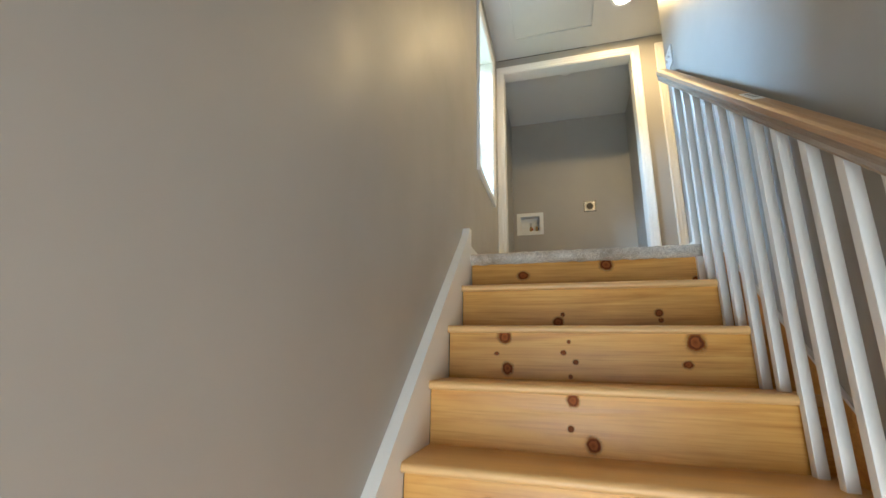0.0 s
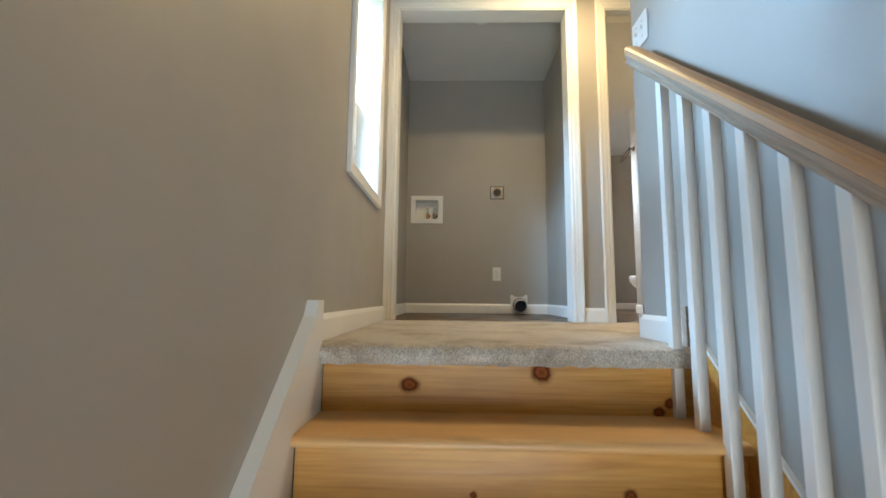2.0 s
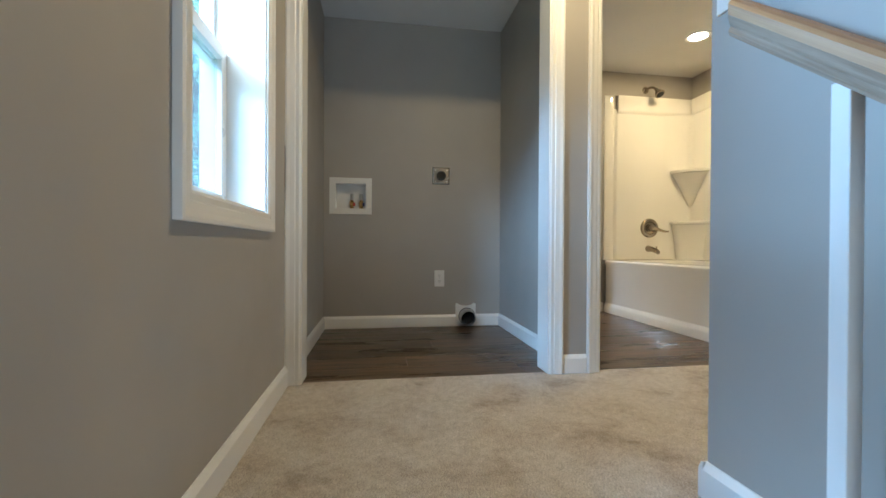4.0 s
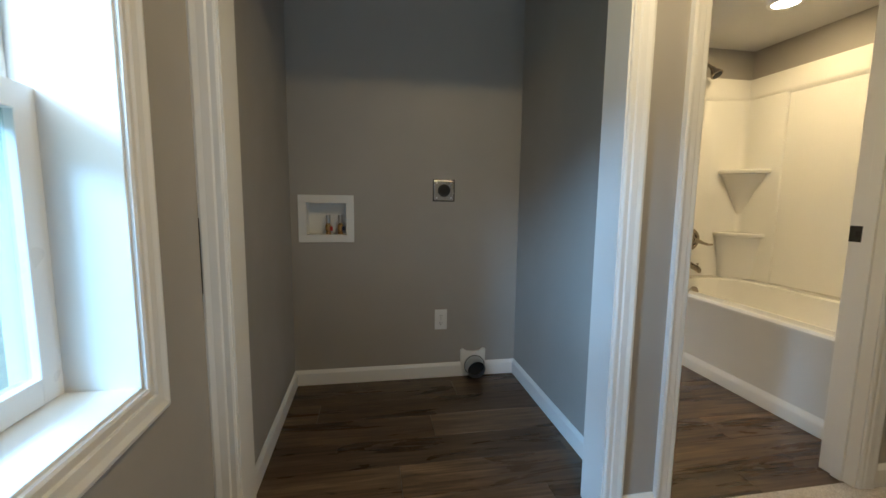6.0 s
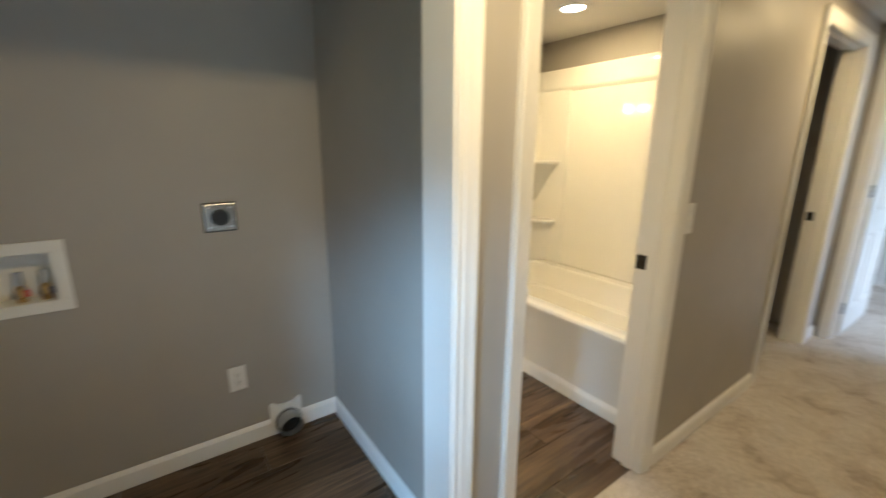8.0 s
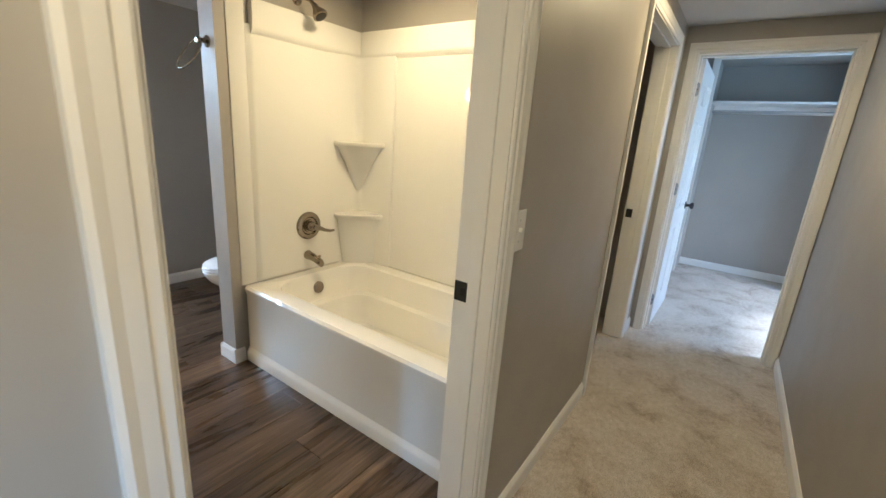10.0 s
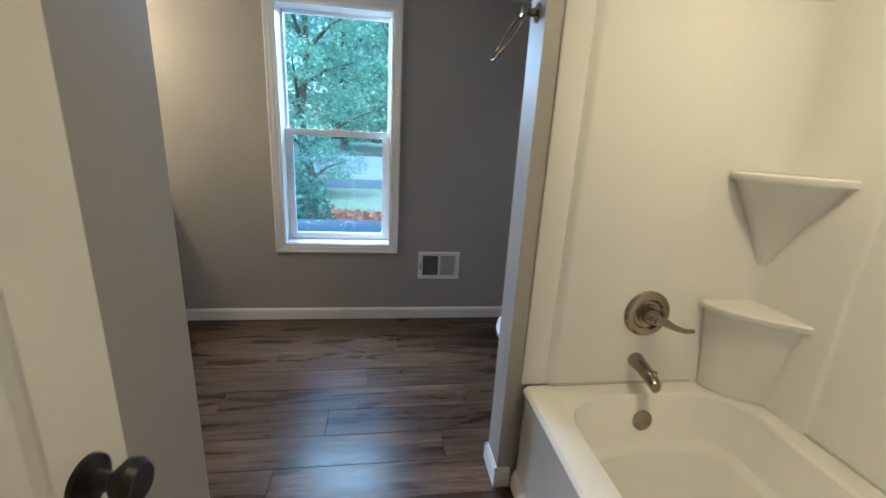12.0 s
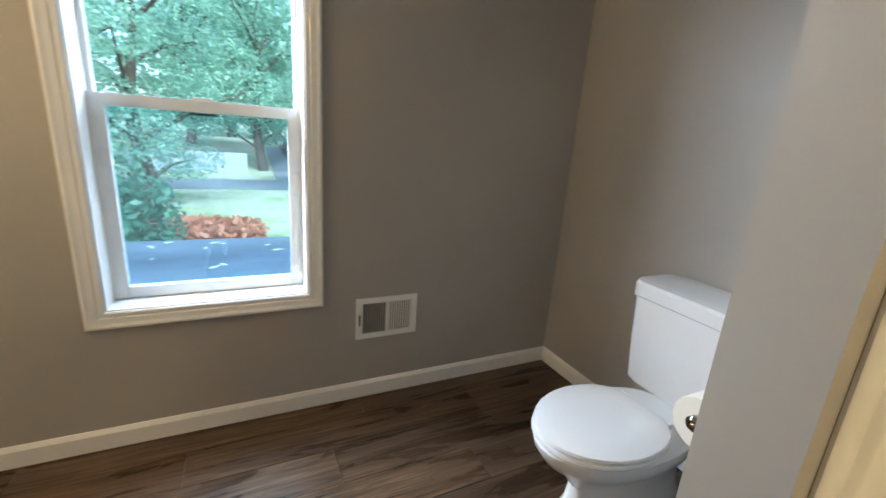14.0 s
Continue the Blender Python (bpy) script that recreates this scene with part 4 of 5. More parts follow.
part("top_band", bm, ACRYL, sur, "thick raised top band", True)
bm = bmesh.new()
loft(bm, [[(PX + d, y, z) for d, z in band] for y in (0.128, PY - 0.026)])
part("top_band", bm, ACRYL, sur, "thick raised top band", True)
# corner column: a cove with a soft edge at the seam
bm = bmesh.new()
cove = []
for i in range(9):
    a = radians(90 * i / 8)
    cove.append((PX - 0.012 - 0.05 * (1 - math.sin(a)), PY - 0.012 - 0.05 * (1 - math.cos(a))))
ring = [(2.90, PY + 0.001), (2.92, PY - 0.001), (2.96, PY - 0.004)] + cove + [(PX - 0.012, 1.330), (PX - 0.007, 1.322), (PX + 0.001, 1.318), (PX + 0.002, PY + 0.002)]
ring = [p for i, p in enumerate(ring) if i == 0 or p != ring[i - 1]]
loft(bm, [[(x, y, z) for x, y in ring] for z in (TZ + 0.002, 1.770)])
part("corner_column", bm, ACRYL, sur, "moulded corner column", True)


def corner_shelf(z, taper, foot):
    def outline(k, zz):
        cx, cy = PX - 0.014, PY - 0.014
        pts = [(cx, cy), (cx - 0.205 * k, cy)]
        if k > 0.02:
            for i in range(9):
                t = i / 8
                # a soft diagonal front
                u = (1 - t) * (1 - t) * -0.205 + 2 * t * (1 - t) * -0.150 + t * t * 0.0
                w = (1 - t) * (1 - t) * -0.045 + 2 * t * (1 - t) * -0.165 + t * t * -0.235
                pts.append((cx + u * k, cy + w * k))
        return [(x, y, zz) for x, y in pts]
    bm = bmesh.new()
    loft(bm, [outline(0.97, z - 0.030), outline(1.0, z - 0.022), outline(1.0, z - 0.006), outline(0.97, z)])
    s = part("shelf", bm, ACRYL, sur, "rounded corner shelf", True)
    bm = bmesh.new()
    loft(bm, [outline(foot, z - taper), outline((foot + 0.88) / 2, z - 0.03 - (taper - 0.03) * 0.45), outline(0.88, z - 0.031)])
    part("shelf_bracket", bm, ACRYL, s, "tapering moulded bracket", True)


corner_shelf(1.262, 0.33, 0.08)
corner_shelf(0.805, 0.343, 0.66)

sv = thing("shower_valve", 2.776, PY, 0.745, "brushed nickel shower valve with round plate and lever", "shower valve")
part("escutcheon", lathe(bmesh.new(), (2.776, PY, 0.745), (0, -1, 0), [(0.086, 0), (0.086, 0.006), (0.082, 0.013), (0.074, 0.017), (0.058, 0.018), (0.050, 0.010), (0.040, 0.010), (0.038, 0.020), (0, 0.020)], 44), NICKEL, sv, "", True)
part("hub", lathe(bmesh.new(), (2.776, PY - 0.018, 0.745), (0, -1, 0), [(0.031, 0), (0.030, 0.022), (0.024, 0.034), (0.018, 0.045), (0, 0.048)], 28), NICKEL, sv, "", True)
part("lever", tube(bmesh.new(), [(2.776, PY - 0.05, 0.745), (2.806, PY - 0.062, 0.738), (2.841, PY - 0.072, 0.722), (2.876, PY - 0.080, 0.712), (2.906, PY - 0.085, 0.713)], [0.021, 0.016, 0.011, 0.009, 0.0075]), NICKEL, sv, "slim curved lever", True)
sp = thing("tub_spout", 2.755, PY, 0.56, "brushed nickel tub spout", "tub spout")
rings = []
for d, zc, w, hh in ((0, 0.560, 0.027, 0.027), (0.006, 0.560, 0.029, 0.029), (0.05, 0.556, 0.026, 0.024), (0.09, 0.548, 0.024, 0.022), (0.125, 0.537, 0.023, 0.022), (0.138, 0.530, 0.018, 0.020)):
    rings.append([(2.766 + w * math.cos(a), PY - d, zc + hh * math.sin(a)) for a in (2 * math.pi * i / 22 for i in range(22))])
part("body", loft(bmesh.new(), rings), NICKEL, sp, "", True)
part("diverter", lathe(bmesh.new(), (2.766, PY - 0.118, 0.558), (0, 0, 1), [(0.004, 0), (0.004, 0.012), (0.008, 0.014), (0.008, 0.022), (0, 0.024)], 16), NICKEL, sp, "pull-up diverter knob", True)
sh = thing("shower", 2.74, 1.65, 1.99, "brushed nickel shower head on a bent arm", "shower head")
part("flange", lathe(bmesh.new(), (2.74, 1.6495, 1.985), (0, -1, 0), [(0.030, 0), (0.028, 0.006), (0.012, 0.011), (0, 0.011)], 28), NICKEL, sh, "", True)
part("arm", tube(bmesh.new(), [(2.74, 1.64, 1.985), (2.745, 1.60, 1.990), (2.755, 1.56, 1.978), (2.765, 1.535, 1.952)], 0.0105), NICKEL, sh, "", True)
part("head", lathe(bmesh.new(), (2.764, 1.538, 1.956), (0.14, -0.5, -0.72), [(0.013, 0), (0.016, 0.012), (0.016, 0.022), (0.034, 0.050), (0.040, 0.062), (0.040, 0.072), (0.034, 0.075), (0, 0.075)], 32), NICKEL, sh, "bell-shaped head", True)
part("nozzle_face", lathe(bmesh.new(), Vector((2.764, 1.538, 1.956)) + Vector((0.14, -0.5, -0.72)).normalized() * 0.0752, (0.14, -0.5, -0.72), [(0.031, 0), (0.030, 0.002), (0, 0.003)], 28), BLACKM, sh, "dark nozzle face", True)

tr_ = thing("towel_ring", 2.287, 1.715, 1.695, "brushed nickel towel ring on the stub wall", "towel ring")
part("mount", lathe(bmesh.new(), (2.2865, 1.715, 1.690), (-1, 0, 0), [(0.028, 0), (0.027, 0.006), (0.014, 0.012), (0.010, 0.026), (0.016, 0.036), (0.018, 0.044), (0.014, 0.052), (0, 0.054)], 28), NICKEL, tr_, "", True)
RDOWN = Vector((-0.50, 0.10, -0.86)).normalized()
part("ring", tube(bmesh.new(), [Vector((2.243, 1.715, 1.690)) + RDOWN * (0.080 * (1 - math.cos(a))) + Vector((0, 0.078 * math.sin(a), 0)) for a in (2 * math.pi * i / 44 for i in range(44))], 0.0048, 10, True), NICKEL, tr_, "", True)

# toilet
WCY = 2.255
wc = thing("toilet", 2.8, WCY, 0.0, "white two-piece toilet with closed lid", "toilet")


def egg(x0, x1, hw, z, n=32, back=0.62):
    """An egg-shaped ring, blunt towards the wall."""
    pts = []
    x0 += 0.012
    cx = x0 + (x1 - x0) * 0.55
    for i in range(n):
        a = 2 * math.pi * i / n
        c, s = math.cos(a), math.sin(a)
        x = cx + (c * (x1 - cx) if c > 0 else c * (cx - x0))
        if c > 0:
            s = math.copysign(abs(s) ** back, s)
        pts.append((x, WCY + hw * s, z))
    return pts


rings = [egg(2.53, 3.10, 0.105, 0.001), egg(2.53, 3.10, 0.108, 0.028), egg(2.56, 3.08, 0.090, 0.074), egg(2.575, 3.07, 0.092, 0.156), egg(2.52, 3.06, 0.125, 0.230), egg(2.45, 3.04, 0.165, 0.285), egg(2.415, 3.02, 0.182, 0.335), egg(2.41, 3.02, 0.184, 0.357), egg(2.425, 3.0, 0.172, 0.363)]
part("bowl", loft(bmesh.new(), rings), CERAM, wc, "rounded pedestal bowl", True)
part("seat", loft(bmesh.new(), [egg(2.415, 2.86, 0.180, 0.365), egg(2.410, 2.865, 0.184, 0.371), egg(2.412, 2.865, 0.183, 0.381), egg(2.42, 2.86, 0.178, 0.383)]), CERAM, wc, "white seat", True)
part("lid", loft(bmesh.new(), [egg(2.420, 2.86, 0.178, 0.386), egg(2.414, 2.864, 0.182, 0.391), egg(2.418, 2.862, 0.180, 0.399), egg(2.45, 2.84, 0.158, 0.405), egg(2.52, 2.79, 0.10, 0.408)]), CERAM, wc, "closed white lid", True)
for s in (-0.075, 0.075):
    part("hinge", cyl(bmesh.new(), (2.872, WCY + s - 0.025, 0.381), (2.872, WCY + s + 0.025, 0.381), 0.011), CERAM, wc, "", True)


def tank_ring(x0, hw, z, r=0.035):
    return rr(x0, 3.200, WCY - hw, WCY + hw, r, z)


part("tank", loft(bmesh.new(), [tank_ring(3.01, 0.185, 0.36), tank_ring(2.995, 0.200, 0.38), tank_ring(2.985, 0.212, 0.55), tank_ring(2.980, 0.220, 0.715)]), CERAM, wc, "", True)
part("tank_lid", loft(bmesh.new(), [tank_ring(2.972, 0.228, 0.716), tank_ring(2.964, 0.234, 0.721, 0.06), tank_ring(2.964, 0.234, 0.765, 0.06), tank_ring(2.972, 0.228, 0.775, 0.055), tank_ring(3.0, 0.20, 0.779, 0.05)]), CERAM, wc, "rounded tank lid", True)

tp = thing("toilet_paper_holder", 2.42, 1.765, 0.74, "nickel toilet paper holder on the stub wall", "paper holder")
part("post", lathe(bmesh.new(), (2.414, 1.7855, 0.74), (0, 1, 0), [(0.022, 0), (0.021, 0.006), (0.010, 0.012), (0.010, 0.07), (0, 0.072)], 24), NICKEL, tp, "", True)
part("post", lathe(bmesh.new(), (2.554, 1.7855, 0.74), (0, 1, 0), [(0.022, 0), (0.021, 0.006), (0.010, 0.012), (0.010, 0.07), (0, 0.072)], 24), NICKEL, tp, "", True)
part("end_cap", lathe(bmesh.new(), (2.422, 1.855, 0.74), (-1, 0, 0), [(0.009, -0.01), (0.016, 0), (0.016, 0.008), (0.010, 0.014), (0, 0.015)], 24), NICKEL, tp, "rounded nickel cap", True)
part("roller", cyl(bmesh.new(), (2.422, 1.855, 0.74), (2.547, 1.855, 0.74), 0.008), NICKEL, tp, "", True)
PAPER = paint("toilet_paper", (0.82, 0.79, 0.72), 0.9, 0.04, 0.3, 120.0)
roll = solid("toilet_roll", lathe(bmesh.new(), (2.433, 1.855, 0.733), (1, 0, 0), [(0.020, 0), (0.054, 0), (0.056, 0.003), (0.056, 0.098), (0.054, 0.102), (0.020, 0.102), (0.020, 0)], 36), PAPER, "white toilet paper roll on its holder", "toilet roll", "", True)

# wall register
vx0, vx1, vz0, vz1 = 2.084, 2.380, 0.308, 0.508
reg = thing("wall_register", (vx0 + vx1) / 2, YB, vz0, "white steel wall register with two grilles", "vent")
for s in ((vx0, vx1, vz1 - 0.026, vz1), (vx0, vx1, vz0, vz0 + 0.026), (vx0, vx0 + 0.03, vz0 + 0.026, vz1 - 0.026), (vx1 - 0.03, vx1, vz0 + 0.026, vz1 - 0.026), ((vx0 + vx1) / 2 - 0.006, (vx0 + vx1) / 2 + 0.006, vz0 + 0.026, vz1 - 0.026)):
    part("frame", boxes((s[0], s[1], YB - 0.010, YB - 0.0005, s[2], s[3]), bevel=0.002), PLASTIC, reg, "white enamelled frame")
# no duct here: a near-black sheet gives the slats their shaded gaps
part("backing", boxes((vx0 + 0.028, vx1 - 0.028, YB - 0.003, YB - 0.0007, vz0 + 0.024, vz1 - 0.024)), DARK, reg, "dark duct behind the grille")
slat_me = mesh_of("slat", boxes((0, 0.0018, 0, 0.004, 0, vz1 - vz0 - 0.052)), PLASTIC)
slat_wide = mesh_of("slat", boxes((0, 0.0058, 0, 0.004, 0, vz1 - vz0 - 0.052)), PLASTIC)
mid = (vx0 + vx1) / 2
for side, x0, x1, sp_ in ((0, vx0 + 0.032, mid - 0.008, 0.0104), (1, mid + 0.008, vx1 - 0.032, 0.0112)):
    x = x0
    while x < x1 - 0.003:
        s = new("slat", slat_wide if side else slat_me)
        s.parent = reg
        s.location = Vector((x, YB - 0.0095, vz0 + 0.026)) - Vector(reg.location)
        x += sp_
for j in range(7):
    part("cross_bar", boxes((vx0 + 0.031, mid - 0.007, YB - 0.0048, YB - 0.0034, vz0 + 0.040 + j * 0.019, vz0 + 0.0415 + j * 0.019)), GAP, reg)
part("damper_lever", boxes((vx0 + 0.012, vx0 + 0.018, YB - 0.020, YB - 0.010, 0.38, 0.43), bevel=0.001), BLACKM, reg, "small dark damper lever")

# vanity
VX, VY0, VY1 = 0.462, 2.372, 3.152
van = thing("vanity_cabinet", 0.23, 2.76, 0.0, "grey painted two-door vanity cabinet with shaker doors", "vanity cabinet")
body = part("body", boxes((0.004, VX - 0.018, VY0 + 0.012, VY1 - 0.012, 0.10, 0.60), (0.004, VX - 0.018, VY0 + 0.012, VY0 + 0.03, 0.60, 0.822), (0.004, VX - 0.018, VY1 - 0.03, VY1 - 0.012, 0.60, 0.822), (0.004, 0.02, VY0 + 0.03, VY1 - 0.03, 0.60, 0.822)), CABINET, van)
for y0, y1 in ((VY0, VY0 + 0.012), (VY1 - 0.012, VY1)):
    part("side_panel", boxes((0.004, VX, y0, y1, 0.001, 0.822), bevel=0.0015), CABINET, van)
bm = bmesh.new()
ring = [(VY0 + 0.012, 0.001), (VY0 + 0.055, 0.001), (VY0 + 0.058, 0.045), (VY0 + 0.085, 0.075), (VY1 - 0.085, 0.075), (VY1 - 0.058, 0.045), (VY1 - 0.055, 0.001), (VY1 - 0.012, 0.001), (VY1 - 0.012, 0.150), (VY0 + 0.012, 0.150)]
loft(bm, [[(VX - 0.017, y, z) for y, z in ring], [(VX, y, z) for y, z in ring]])
part("bottom_rail", bm, CABINET, van, "shaped bottom rail with bracket feet")
part("top_rail", boxes((VX - 0.017, VX, VY0 + 0.012, VY1 - 0.012, 0.797, 0.822)), CABINET, van)
vmid = (VY0 + VY1) / 2 + 0.012
for y0, y1, ky in ((VY0 + 0.015, vmid - 0.002, vmid - 0.035), (vmid + 0.002, VY1 - 0.015, vmid + 0.035)):
    z0, z1 = 0.153, 0.795
    d = part("door", boxes((VX - 0.012, VX + 0.009, y0 + 0.05, y1 - 0.05, z0 + 0.055, z1 - 0.055)), CABINET, van, "grey shaker door")
    for s in ((y0, y0 + 0.058, z0, z1), (y1 - 0.058, y1, z0, z1), (y0 + 0.058, y1 - 0.058, z0, z0 + 0.062), (y0 + 0.058, y1 - 0.058, z1 - 0.062, z1)):
        part("door_rail", boxes((VX - 0.012, VX + 0.018, s[0], s[1], s[2], s[3]), bevel=0.0015), CABINET, d)
    part("knob", lathe(bmesh.new(), (VX + 0.018, ky, 0.715), (1, 0, 0), [(0.008, 0), (0.006, 0.004), (0.006, 0.012), (0.013, 0.017), (0.014, 0.022), (0.010, 0.027), (0, 0.029)], 24), NICKEL, d, "round dark nickel knob", True)
top = thing("sink", 0.24, 2.76, 0.823, "white cultured marble vanity top with moulded sink", "sink")
o = (0.001, 0.490, VY0 - 0.012, YB - 0.003)
rings = [rr(*o, 0.004, 0.823), rr(*o, 0.004, 0.840), rr(o[0] + 0.003, o[1] - 0.003, o[2] + 0.003, o[3] - 0.003, 0.004, 0.845), rr(0.105, 0.425, 2.50, 3.03, 0.05, 0.845), rr(0.112, 0.418, 2.507, 3.023, 0.05, 0.838), rr(0.15, 0.385, 2.60, 2.93, 0.06, 0.755), rr(0.19, 0.35, 2.68, 2.85, 0.05, 0.735)]
part("slab", loft(bmesh.new(), rings), CERAM, top, "white slab with integral basin", True)
part("sink_drain", lathe(bmesh.new(), (0.27, 2.765, 0.7355), (0, 0, 1), [(0.022, 0), (0.02, 0.003), (0, 0.003)], 24), NICKEL, top, "", True)
fa = thing("faucet", 0.07, 2.765, 0.846, "brushed nickel two-handle sink faucet", "faucet")
part("base", boxes((0.045, 0.095, 2.68, 2.85, 0.8455, 0.862), bevel=0.006), NICKEL, fa, "", True)
part("spout", tube(bmesh.new(), [(0.07, 2.765, 0.855), (0.072, 2.765, 0.90), (0.09, 2.765, 0.925), (0.13, 2.765, 0.925), (0.165, 2.765, 0.905), (0.175, 2.765, 0.885)], 0.011), NICKEL, fa, "", True)
for y, s in ((2.70, -1), (2.83, 1)):
    part("handle", tube(bmesh.new(), [(0.07, y, 0.86), (0.07, y, 0.885), (0.085, y + 0.015 * s, 0.903), (0.12, y + 0.03 * s, 0.902)], [0.015, 0.012, 0.009, 0.006]), NICKEL, fa, "curved lever handle", True)
so = thing("soap_dispenser", 0.055, 3.06, 0.846, "white plastic soap pump bottle on the vanity", "soap bottle")
part("bottle", lathe(bmesh.new(), (0.06, 3.06, 0.8455), (0, 0, 1), [(0, 0), (0.024, 0), (0.027, 0.006), (0.026, 0.075), (0.018, 0.10), (0.011, 0.108), (0, 0.108)], 28), PLASTIC, so, "", True)
part("pump", lathe(bmesh.new(), (0.06, 3.06, 0.9535), (0, 0, 1), [(0.012, 0), (0.012, 0.016), (0.004, 0.018), (0.004, 0.042), (0.011, 0.044), (0.011, 0.054), (0, 0.056)], 20), PLASTIC, so, "", True)
part("nozzle", tube(bmesh.new(), [(0.06, 3.06, 1.003), (0.085, 3.055, 1.003), (0.102, 3.05, 0.997)], 0.0045), PLASTIC, so, "", True)
MIRROR = metal("mirror_glass", (0.88, 0.90, 0.89), 0.02)
mi = thing("wall_mirror", 0.02, 2.76, 1.48, "rectangular mirror in a wide black wooden frame", "mirror")
my0, my1, mz0, mz1 = 2.42, 3.160, 1.170, 1.80
for s in ((my0, my1, mz0, mz0 + 0.065), (my0, my1, mz1 - 0.065, mz1), (my0, my0 + 0.065, mz0 + 0.065, mz1 - 0.065), (my1 - 0.065, my1, mz0 + 0.065, mz1 - 0.065)):
    part("frame", boxes((0.0008, 0.028, s[0], s[1], s[2], s[3]), bevel=0.004), BLACKM, mi, "black frame")
part("glass", boxes((0.006, 0.012, my0 + 0.06, my1 - 0.06, mz0 + 0.06, mz1 - 0.06)), MIRROR, mi, "clear mirror glass")


# ---------------------------------------------------------------- doors
def panel_door(name, w, hgt, label):
    """A six-panel moulded door: hinge edge at the origin, running along +y, its thickness along x."""
    th = 0.035
    d = thing(name, 0, 0, 0, label, "door")
    cols = ((0.105, w / 2 - 0.045), (w / 2 + 0.045, w - 0.105))
    rows = ((0.20, 0.76), (0.92, 1.56), (1.68, hgt - 0.12))
    holes = [(-1, 1, a, b, z0, z1) for a, b in cols for z0, z1 in rows]
    bm = wall_mesh(0, th, 0, w, 0.006, hgt, holes)
    slab = part("slab", bm, DOORP, d)
    for a, b in cols:
        for z0, z1 in rows:
            bm = bmesh.new()
            rings = []
            for x, k in ((0.0, 0.0), (0.004, 0.003), (0.011, 0.011), (0.0125, 0.018), (0.0105, 0.024), (0.004, 0.044), (0.004, 0.06)):
                rings.append([(x, a + k, z0 + k), (x, b - k, z0 + k), (x, b - k, z1 - k), (x, a + k, z1 - k)])
            loft(bm, rings, False, True)
            rings = [[(th - x, y, z) for x, y, z in r] for r in rings]
            loft(bm, rings, False, True)
            part("door_panel", bm, DOORP, slab, "raised moulded panel")
    for x, s in ((0.0, -1), (th, 1)):
        k = part("knob", lathe(bmesh.new(), (x, w - 0.065, 0.902), (s, 0, 0), [(0.033, 0), (0.032, 0.006), (0.014, 0.010), (0.011, 0.030), (0.018, 0.036), (0.028, 0.046), (0.029, 0.056), (0.022, 0.066), (0, 0.069)], 32), BLACKM, d, "round black door knob", True)
    part("latch_plate", boxes((0.006, 0.029, w - 0.0002, w + 0.001, 0.863, 0.921)), BLACKM, d, "black latch plate")
    for z in (0.22, 1.08, 1.76):
        leaf = [(-0.006, z - 0.045), (0.014, z - 0.045)] + [(0.014 + 0.015 * math.sin(a), z - 0.030 - 0.015 * math.cos(a)) for a in (radians(15 * i) for i in range(1, 7))]
        leaf += [(x, 2 * z - q) for x, q in leaf[::-1]]
        hg = part("hinge", loft(bmesh.new(), [[(x, -0.0028, q) for x, q in leaf], [(x, 0.0002, q) for x, q in leaf]]), HINGE, d, "satin grey hinge leaf with rounded corners")
        part("hinge_knuckle", cyl(bmesh.new(), (-0.009, -0.006, z - 0.045), (-0.009, -0.006, z + 0.045), 0.006, seg=12), HINGE, d, "", True)
        for q, u in ((-0.030, 0.010), (0.0, 0.019), (0.030, 0.010)):
            part("screw", lathe(bmesh.new(), (u, -0.0028, z + q), (0, -1, 0), [(0.0048, 0), (0.0040, 0.0008), (0, 0.0005)], 12), BLACKM, hg, "dark recessed screw", True)
    return d


bath_door = panel_door("bathroom_door", 0.775, 1.955, "white six-panel door standing open with black knobs")
bath_door.matrix_basis = pose(DOOR_X, DOOR_Y, 0, 0, 0, DOOR_TURN)
bed_door = copy_thing(bath_door, pose(HALL_E + TH + 0.012, -0.094, 0, 0, 0, -90.5))
tagged(bed_door, "white six-panel bedroom door standing open into the room")
bed_door.name = "bedroom_door"

# bedroom closet
cl = thing("closet_shelf", 6.85, -0.65, 1.88, "white closet shelf with hanging rod", "closet shelf")
part("shelf", boxes((6.66, 7.049, -1.269, -0.071, 1.875, 1.895)), WHITE, cl)
part("cleat", boxes((7.03, 7.049, -1.269, -0.071, 1.80, 1.875)), WHITE, cl)
part("rod", cyl(bmesh.new(), (6.80, -1.269, 1.80), (6.80, -0.071, 1.80), 0.016), STEEL, cl, "", True)
ct = thing("closet_trim", 6.6, -0.67, 0.0, "white casing round the closet opening", "door frame", "structure")
for s in ((-1.335, -1.27, 0.002, 2.29), (-0.07, -0.005, 0.002, 2.29), (-1.335, -0.005, 2.29, 2.355)):
    part("casing", boxes((6.582, 6.5995, s[0], s[1], s[2], s[3]), bevel=0.003), WHITE, ct)


# ---------------------------------------------------------------- outside
def grass_mat():
    m = Mat("lawn", 0.9)
    v = m.coords()
    big, fine = m.noise(v, 0.25, 5.0, 0.65), m.noise(v, 6.0, 4.0, 0.7)
    a = m.ramp(fine, (0.3, (0.05, 0.10, 0.025)), (0.7, (0.16, 0.24, 0.07)))
    b = m.ramp(fine, (0.3, (0.17, 0.165, 0.12)), (0.7, (0.32, 0.31, 0.23)))
    c = m.mix(m.ramp(big, (0.34, 0.0), (0.52, 0.9)), a, b)
    m.color(m.mix(m.ramp(m.noise(v, 4.5, 2.0), (0.60, 0.0), (0.64, 0.8)), c, (0.42, 0.40, 0.17)))
    m.bump(fine, 0.6, 0.05)
    return m.m


